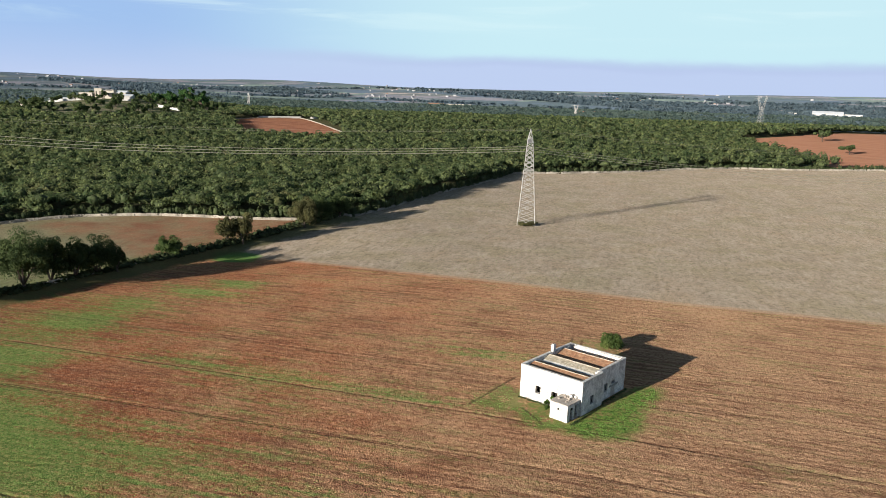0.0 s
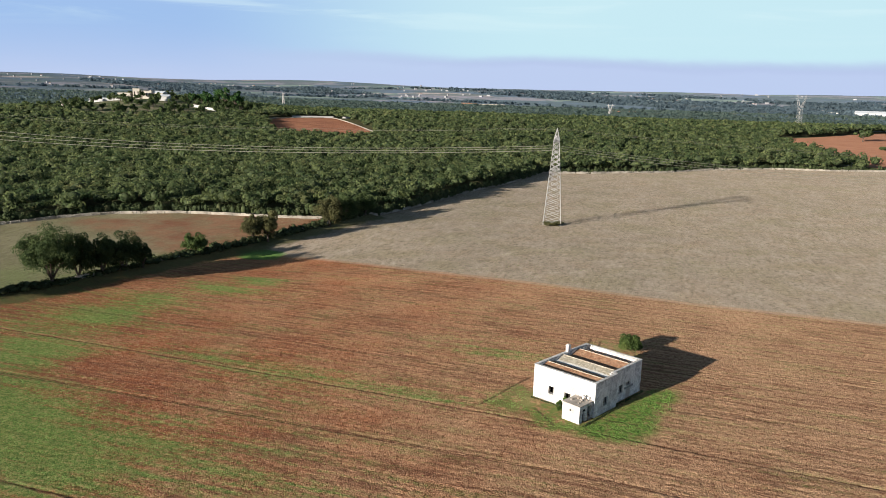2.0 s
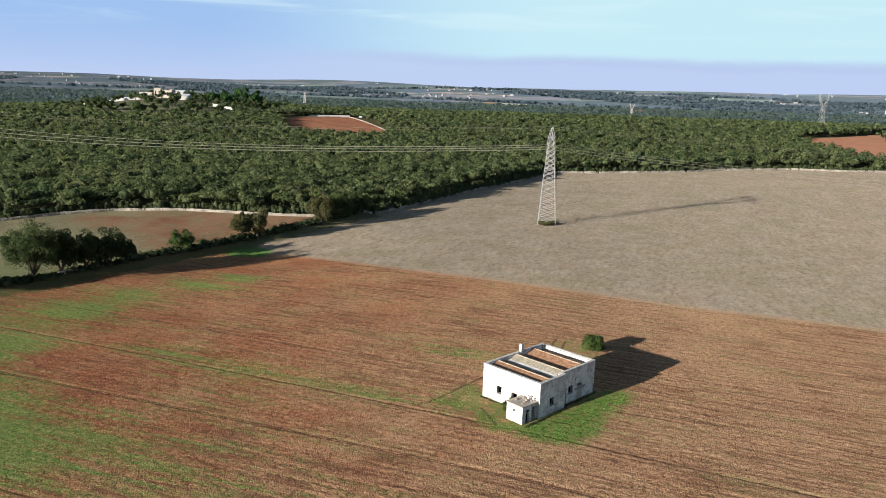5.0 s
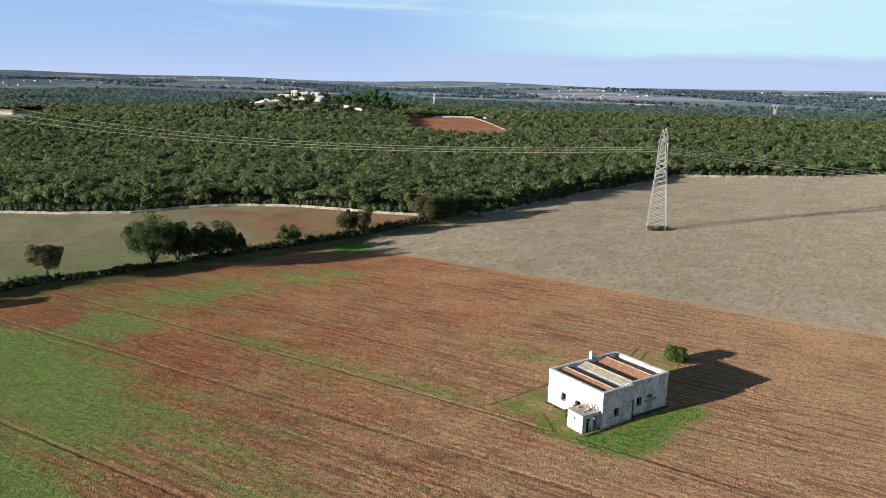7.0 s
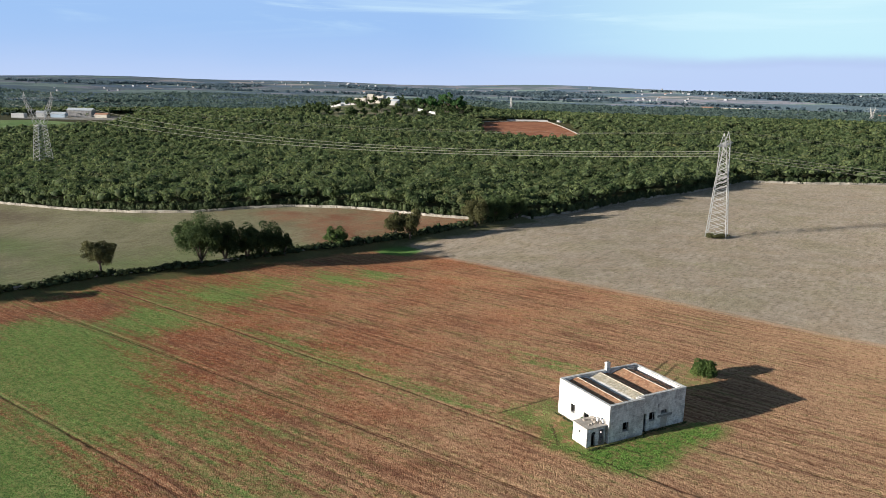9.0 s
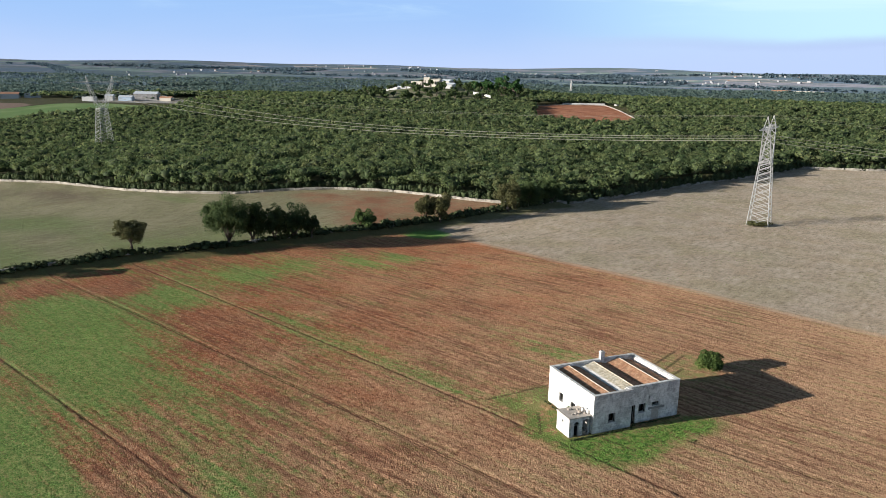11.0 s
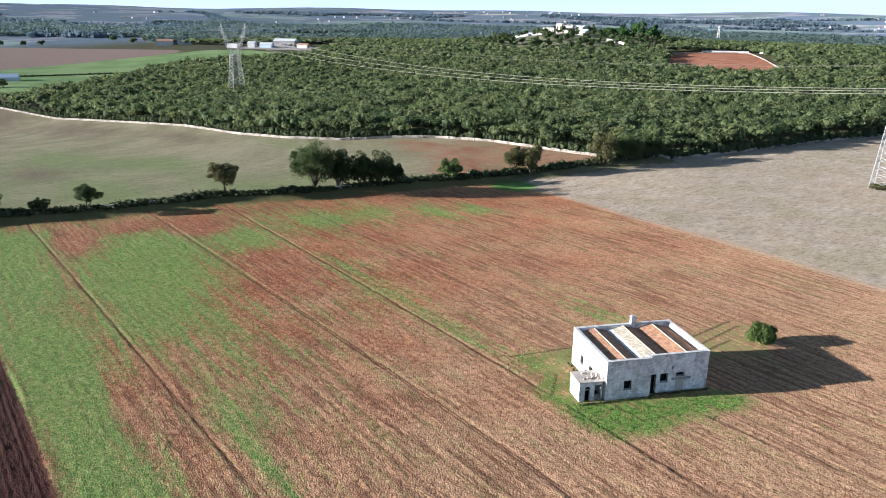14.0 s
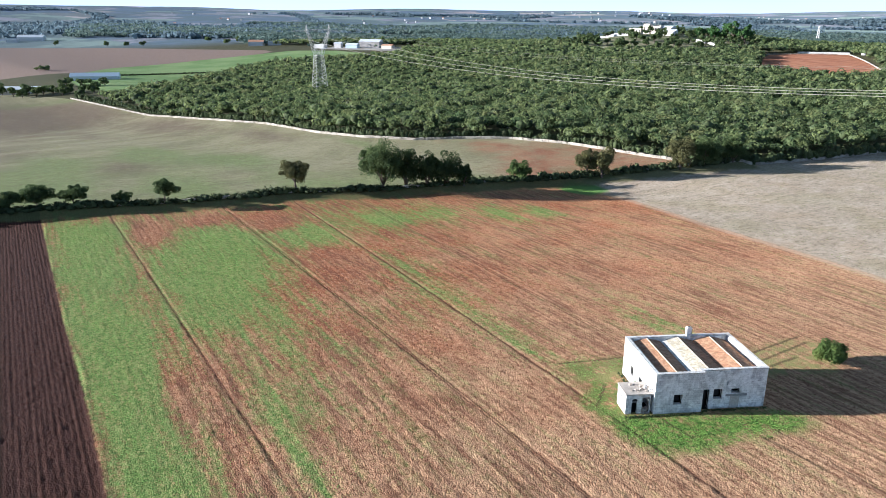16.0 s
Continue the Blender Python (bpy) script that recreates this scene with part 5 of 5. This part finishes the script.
HEDGE_TREES = [
    # The first four stand out of view, added to shade the field's edge.
    (-172, 18, 5.5, 6.5, M_OAK, "dark oak added out of view to shade the field edge", 0.2), (-168, 31, 6.0, 7.0, M_OAK, "dark oak added out of view to shade the field edge", 0.2), (-163, 44, 5.6, 6.5, M_OAK, "dark oak added out of view to shade the field edge", 0.2), (-158.5, 56, 5.6, 6.2, M_OAK, "dark oak added out of view to shade the field edge", 0.2),
    (-155.5, 65.5, 5.0, 6.0, M_OAK, "small dark oak in the hedge", 0.25), (-154, 71.5, 6.0, 7.5, M_OAK, "broad dark oak in the hedge", 0.28),
    (-149, 78.5, 5.6, 6.0, M_OAK, "thin grey-green tree in the hedge", 0.3), (-145, 88.5, 3.6, 4.4, M_OAK, "low bushy tree in the hedge", 0.2),
    (-136.5, 96.0, 5.8, 6.4, M_OAK, "round-headed tree standing in the hedge", 0.34), (-126, 126.3, 8.6, 7.6, M_BROWNOAK, "lone tree with a bare trunk and rounded olive crown", 0.32),
    (-112.8, 144.8, 13.2, 12.0, M_OAK, "large spreading grey-green oak in the hedge", 0.08), (-110.4, 150.6, 10.4, 7.4, M_DARKOAK, "dark narrow oak beside a larger one", 0.02),
    (-107.6, 155.8, 9.0, 6.8, M_DARKOAK, "dark oak in a hedge clump", 0.02), (-105.2, 160.4, 8.8, 8.6, M_DARKOAK, "dark dome-shaped oak in a hedge clump", 0.02),
    (-103.0, 165.0, 5.8, 4.4, M_DARKOAK, "small dark oak ending the clump", 0.16),
    (-98.2, 181.2, 5.8, 6.6, M_FIG, "small bright green tree in the hedge", 0.12), (-90.8, 201.8, 8.4, 7.0, M_BROWNOAK, "brownish oak with two trunks", 0.16),
    (-87.2, 204.6, 9.0, 7.4, M_BROWNOAK, "olive-brown oak beside its twin", 0.16), (-75.6, 226.6, 9.6, 8.6, M_BROWNOAK, "yellow-green oak at the corner of the wood", 0.10),
    (-73.5, 236.0, 8.0, 9.5, M_OAK, "dark bushy oak at the corner of the wood", 0.06), (-68.5, 244.5, 7.6, 8.0, M_OAK, "bushy oak at the edge of the stubble", 0.06)]
for k, (x, y, tall, wide, mat, label, clear) in enumerate(HEDGE_TREES):
    tree("hedge_tree", at(x, y), tall, wide, mat, label, 100 + k, "trees along the hedge", clear, int(560 * wide * tall**0.5), 0.155, int(7 * wide) + 10, spread=(0.25, 0.9), knob=(0.12, 0.30))
for k, (x, y, tall, wide) in enumerate([(262, 716, 11, 17), (246, 617, 9.5, 13)]):
    tree("field_oak", at(x, y), tall, wide, M_OAK, "old spreading oak alone in a red field", 140 + k, "oaks in the red field", 0.25, 900, 0.6, 8)


# ---- the hilltop farm and far buildings ----
def far_building(name, x, y, wide, deep, tall, turn, wall_mat, label, roof="flat", windows=0, category="building", group="", sink=0.5, roof_mat=None):
    b = thing(name, at(x, y), label, category, radians(turn), group)
    w_, d_ = wide / 2, deep / 2
    holes = [(wide * (k + 0.35) / windows, tall * 0.35, wide * (k + 0.65) / windows, tall * 0.75) for k in range(windows)]
    for face, (sx, sy, a, ln) in enumerate(((-w_, -d_, 0, wide), (w_, d_, 180, wide), (-w_, d_, -90, deep), (w_, -d_, 90, deep))):
        m = Matrix.Translation((sx, sy, -sink)) @ Matrix.Rotation(radians(a), 4, "Z")
        s = moved(pierced(ln, 0.35, tall + sink, holes if face < 2 else []), m)
        part("wall", s, wall_mat, b)
    for k, hole in enumerate(holes):
        part("window", Shape().box(hole[0] - w_ - 0.02, -d_ + 0.22, hole[1] - sink, hole[2] - w_ + 0.02, -d_ + 0.26, hole[3] - sink), M_DARK, b, "dark window")
    if roof == "gable":
        s = Shape()
        for q in (-1, 1):
            s.face(*[(-w_ - 0.3, q * (d_ + 0.4), tall - 0.15), (w_ + 0.3, q * (d_ + 0.4), tall - 0.15), (w_ + 0.3, 0, tall + deep * 0.22), (-w_ - 0.3, 0, tall + deep * 0.22)][::q])
            s.face(*[(q * w_, -d_, tall), (q * w_, d_, tall), (q * w_, 0, tall + deep * 0.21)][::q])
        part("roof", s, roof_mat or M_FARROOF, b)
    else:
        part("roof", Shape().box(-w_ + 0.36, -d_ + 0.36, tall - 0.55, w_ - 0.36, d_ - 0.36, tall - 0.35), roof_mat or M_FARTAN, b, "flat roof behind a parapet")
    return b


FARM = [  # x, y, width, depth, height, turn, material, label, roof, windows
    (-519, 860, 9, 9, 12.0, 8, M_FARTAN, "tall stone tower house of the hilltop farm", "flat", 2),
    (-533, 857, 16, 11, 8.0, 8, M_FARTAN, "stone farmhouse wing with a flat roof", "flat", 4),
    (-546, 852, 10, 9, 6.5, 10, M_FARWHITE, "white farm wing with small windows", "flat", 2),
    (-506, 862, 13, 11, 9.0, 4, M_FARTAN, "stone farmhouse block beside the tower", "flat", 3),
    (-492, 864, 15, 10, 7.0, -6, M_FARTAN, "stone farm wing at the end of the court", "gable", 3),
    (-512, 874, 10, 8, 10.0, 0, M_FARTAN, "square stone block behind the court", "flat", 2),
    (-564, 848, 20, 9, 5.0, 6, M_FARWHITE, "long low white farm building", "gable", 3),
    (-603, 850, 20, 13, 9.0, 4, M_FARTAN, "large plain cream barn with a flat roof", "flat", 0),
    (-476, 842, 17, 9, 5.0, 14, M_FARWHITE, "low bright white shed", "gable", 0)]
for x, y, w_, d_, h_, turn, mat, label, roof, wins in FARM:
    far_building("farm_building", x, y, w_, d_, h_, turn, mat, label, roof, wins, group="hilltop farm", roof_mat=M_FARGREY if roof == "gable" else None)


def white_wall(pts, tall, label):
    s = Shape()
    for a, b in zip(pts, pts[1:]):
        n = max(1, int(math.dist(a, b) / 8))
        for k in range(n):
            p, q = [Vector((a[0] + (b[0] - a[0]) * t, a[1] + (b[1] - a[1]) * t)) for t in (k / n, (k + 1) / n)]
            o = (q - p).orthogonal().normalized() * 0.3
            zp, zq = float(height(*p)), float(height(*q))
            s.hexa([(p.x - o.x, p.y - o.y, zp - 0.5), (q.x - o.x, q.y - o.y, zq - 0.5), (q.x + o.x, q.y + o.y, zq - 0.5), (p.x + o.x, p.y + o.y, zp - 0.5),
                    (p.x - o.x, p.y - o.y, zp + tall), (q.x - o.x, q.y - o.y, zq + tall), (q.x + o.x, q.y + o.y, zq + tall), (p.x + o.x, p.y + o.y, zp + tall)])
    tagged(part("farm_wall", s, M_FARWHITE), label, "wall")


white_wall([(-650, 800), (-618, 794), (-598, 786)], 4.5, "long low white enclosure wall below the farm")
white_wall([(-590, 816), (-540, 818), (-512, 822)], 3.0, "white terrace wall below the farmhouse")
white_wall([(-428, 822), (-410, 818), (-388, 806), (-376, 790)], 3.0, "pale curved wall under the pines")
white_wall([(-290, 774), (-250, 794)], 2.0, "white wall behind the red clearing")
far_building("field_hut", -236, 800, 10, 6, 3.4, 8, M_FARWHITE, "small white field hut behind a clearing", "gable", group="field huts")
far_building("field_hut", -190, 830, 7, 6, 3.2, -5, M_FARWHITE, "small white field hut among trees", "flat", group="field huts")

for k, (x, y, tall, wide) in enumerate([(-450, 866, 13, 13), (-438, 874, 17, 14), (-430, 864, 15, 12), (-424, 880, 22, 16), (-411, 872, 24, 19), (-402, 884, 23, 18), (-396, 868, 19, 14)]):
    tree("umbrella_pine", at(x, y), tall, wide, M_PINE, "tall umbrella pine on the farm hill", 160 + k, "pines on the hill", 0.22, 900, 0.85, 14, 0.95)
yard_trees = np.random.default_rng(77)
for k in range(190):
    x, y = yard_trees.uniform(-650, -340), yard_trees.uniform(690, 935)
    if not inside(FARMYARD, np.array([x]), np.array([y]))[0] or any(abs(x - f[0]) < f[2] * 0.7 + 3 and -10 < y - f[1] < 8 for f in FARM):
        continue
    tree("yard_tree", at(x, y), yard_trees.uniform(6, 11), yard_trees.uniform(7, 12), M_OAK, "dark round tree in the farm grounds", 200 + k, "trees in the farm grounds", 0.15, 260, 1.0, 7)

# houses beyond the western fields
for k, (x, y, w_, d_, h_, turn, mat, roof, rmat, label) in enumerate([
        (-853, 590, 15, 9, 5.0, 30, M_FARWHITE, "flat", None, "white plastered farm building by a yard"),
        (-834, 606, 10, 8, 6.0, 34, M_FARWHITE, "gable", M_FARGREY, "white shed with a grey sheet roof"),
        (-815, 616, 17, 9, 4.5, 30, M_BLUE, "gable", M_FARGREY, "blue-grey shed with a pale sheet roof"),
        (-806, 640, 30, 13, 8, 30, M_BARESTONE, "gable", M_FARGREY, "open hay barn under a wide grey roof"),
        (-768, 640, 16, 8, 4, 20, M_FARTAN, "gable", M_FARROOF, "low tan shed with a reddish roof"),
        (-668, 240, 40, 12, 3, 64, M_FARGREY, "gable", M_BLUE, "low shed with a pale blue sheet roof"),
        (-650, 172, 30, 10, 3.5, 52, M_FARWHITE, "gable", M_FARGREY, "white greenhouse shed beside the pasture"),
        (-634, 184, 18, 9, 3, 52, M_FARWHITE, "gable", M_FARGREY, "low white shed beside the pasture"),
        (-1505, 385, 44, 18, 7, 60, M_FARWHITE, "gable", M_FARGREY, "large white warehouse at the far field edge"),
        (-1485, 350, 20, 12, 5, 60, M_FARWHITE, "flat", None, "white building at the far field edge"),
        (-1372, 852, 6, 6, 9, 40, M_FARWHITE, "flat", None, "pair of pale silo towers far off"),
        (-1410, 907, 6, 6, 9, 40, M_FARWHITE, "flat", None, "pale silo tower far off"),
        (-990, 566, 22, 12, 6, 50, M_FARWHITE, "gable", M_FARROOF, "white country house past the fields"),
        (-978, 590, 20, 12, 6, 50, M_FARWHITE, "flat", None, "white country house past the fields"),
        (778, 2341, 26, 18, 9, -20, M_FARWHITE, "flat", None, "white country villa in the far woods"),
        (850, 2262, 80, 26, 12, -20, M_FARWHITE, "gable", M_FARGREY, "long white warehouse beyond the woods"),
        (905, 2225, 44, 26, 11, -20, M_FARWHITE, "flat", None, "white warehouse beyond the woods"),
        (150, 1905, 60, 16, 6, -8, M_FARTAN, "gable", M_FARROOF, "long reddish farm shed in the woods"),
        (-221, 2375, 80, 20, 6, 0, M_FARTAN, "flat", None, "long pale farm shed past the woods"),
        (-290, 2340, 50, 16, 6, 4, M_FARTAN, "gable", M_FARROOF, "reddish farm shed past the woods"),
        (-525, 1690, 70, 14, 4, 6, M_FARTAN, "flat", None, "long pale field barn past the woods")]):
    far_building("far_shed" if w_ > 20 else "far_house", x, y, w_, d_, h_, turn, mat, label, roof, 0, group="far farm buildings", sink=2.0, roof_mat=rmat)

# scattered villages on the far slopes: centre, spread, how many
scatter = random.Random(12)
kinds = []
for q in range(4):
    h_ = far_building("village_house", 0, 0, (6, 9, 13, 7)[q], (6, 7, 8, 6)[q], (4.5, 4, 5, 6)[q], 0, M_VILLAGE,
                      "small white house on a distant slope", ("flat", "gable", "flat", "flat")[q], 0, "house", "distant village", 3.0)
    kinds.append(h_)
VILLAGES = [(-2340, 3120, 420, 20), (-2330, 3390, 300, 16), (-2004, 3220, 250, 9), (-1847, 2534, 120, 5), (-1516, 3320, 220, 10), (-1434, 3490, 300, 14),
            (-1013, 3107, 150, 8), (-800, 2880, 170, 8), (-616, 3490, 220, 12), (-556, 2893, 160, 16), (-418, 3022, 120, 12), (-347, 3457, 260, 12),
            (-193, 3267, 160, 8), (267, 3526, 300, 10), (368, 3103, 200, 7), (620, 3280, 300, 9), (780, 3030, 200, 6), (1000, 3700, 400, 12),
            (-3267, 1550, 300, 8), (-2295, 990, 160, 8), (-2537, 1316, 200, 8), (-2760, 1975, 220, 8), (-2317, 1776, 220, 10), (-2530, 2296, 260, 10),
            (-2330, 2343, 180, 8), (-2117, 2613, 180, 8), (-1678, 2849, 160, 7), (-1172, 3133, 160, 7), (-1670, 3605, 260, 12), (-1000, 3950, 500, 12)]
for cx, cy, spread, count in VILLAGES:
    for k in range(int(count * 0.55)):
        x, y = scatter.gauss(cx, spread * 0.55), scatter.gauss(cy, spread * 0.45)
        src = kinds[scatter.randrange(4)]
        copy_thing(src, Matrix.Translation(at(x, y)) @ Matrix.Rotation(scatter.uniform(0, 3.1), 4, "Z"))
for k, h_ in enumerate(kinds):
    h_.matrix_world = Matrix.Translation(at(-700 + 90 * k, 3300 + 40 * k))
# lesser pylons on the skyline
pylon(at(89, 1500), radians(-60), 27, "small distant lattice pylon above the woods", 0.16, 2.2)
pylon(at(-540, 1404), radians(30), 30, "small distant lattice pylon beyond the farm", 0.16, 2.2)

# belts of trees that line the fields and groves of the far plain
belts = np.random.default_rng(63)
bx, by = belts.uniform(-4300, 2300, 60000), belts.uniform(300, 4600, 60000)
bd = np.hypot(bx, by)
grown = np.sin(bx / 330 + 1.7 * np.sin(by / 510)) + np.sin(by / 400 + 1.3 * np.sin(bx / 610)) + 0.7 * np.sin((bx + by) / 150)
rows_ = np.abs(np.sin(by / 260 + 0.8 * np.sin(bx / 420))) < 0.09
keep = ((grown > 0.35) | rows_) & ((bd > 1550) | ((bx < -1150) & (bd > 1380) & (by > 420))) & (bd < 3700) & (np.abs(np.degrees(np.arctan2(-bx, by)) - 26) < 58)
for cx, cy, spread, count in VILLAGES:
    keep &= np.hypot(bx - cx, by - cy) > spread * 0.55
bx, by = bx[keep][:9000], by[keep][:9000]
n = len(bx)
tall_b = belts.uniform(3.0, 6.5, n)
tagged(leafy("tree_belt", [leafage(belts, np.stack([bx, by, height(bx, by) + tall_b * 0.6], 1), belts.uniform(8, 22, n), tall_b, 9, 5.0, 3, 0, ragged=0.3)], M_HAZEBELT),
       "tree belts and groves across the far plain, haze tint painted in", "trees", kind="stuff")

# trees and hedges among the western fields
sparse = np.random.default_rng(64)
yard = [(-1000, 590), (-930, 566), (-860, 626), (-790, 640), (-720, 606), (-760, 690), (-880, 810), (-1100, 960), (-1060, 760)]
gx, gy = sparse.uniform(-1100, -700, 1500), sparse.uniform(560, 960, 1500)
keep = inside(yard, gx, gy) & (np.sin(gx / 37) + np.sin(gy / 29 + gx / 60) > -0.3)
gx, gy = gx[keep][:330], gy[keep][:330]
n = len(gx)
tall_g = sparse.uniform(2.2, 4.0, n)
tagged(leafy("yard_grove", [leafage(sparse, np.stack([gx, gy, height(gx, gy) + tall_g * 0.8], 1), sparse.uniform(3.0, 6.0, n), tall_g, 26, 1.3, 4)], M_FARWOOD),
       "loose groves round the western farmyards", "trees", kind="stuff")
strip = np.array(list(along([(-696, 261), (-686, 314), (-667, 357)], 1.6, random.Random(3), 1.0)))
n = len(strip)
tagged(leafy("field_hedge", [leafage(sparse, np.stack([strip[:, 0], strip[:, 1], height(strip[:, 0], strip[:, 1]) + 0.6], 1), sparse.uniform(1.0, 1.8, n), sparse.uniform(0.7, 1.3, n), 16, 0.5, 3)], M_BRAMBLE),
       "low dark hedge between two green fields", "hedge", kind="stuff")
for k, (x, y, tall, wide) in enumerate([(-809, 234, 5, 18), (-1172, 574, 9, 11), (-1085, 563, 9, 12), (-1147, 633, 10, 12), (-1162, 678, 9, 11), (-1120, 600, 9, 12), (-1246, 435, 9, 12), (-1182, 470, 9, 11), (-1210, 452, 8, 10), (-1335, 380, 9, 12)]):
    tree("field_tree", at(x, y), tall, wide, M_OAK, "dark bushy tree clump in a brown field" if k == 0 else "dark tree at the edge of a brown field", 300 + k, "trees by the western fields", 0.08, 300, 1.0, 9)
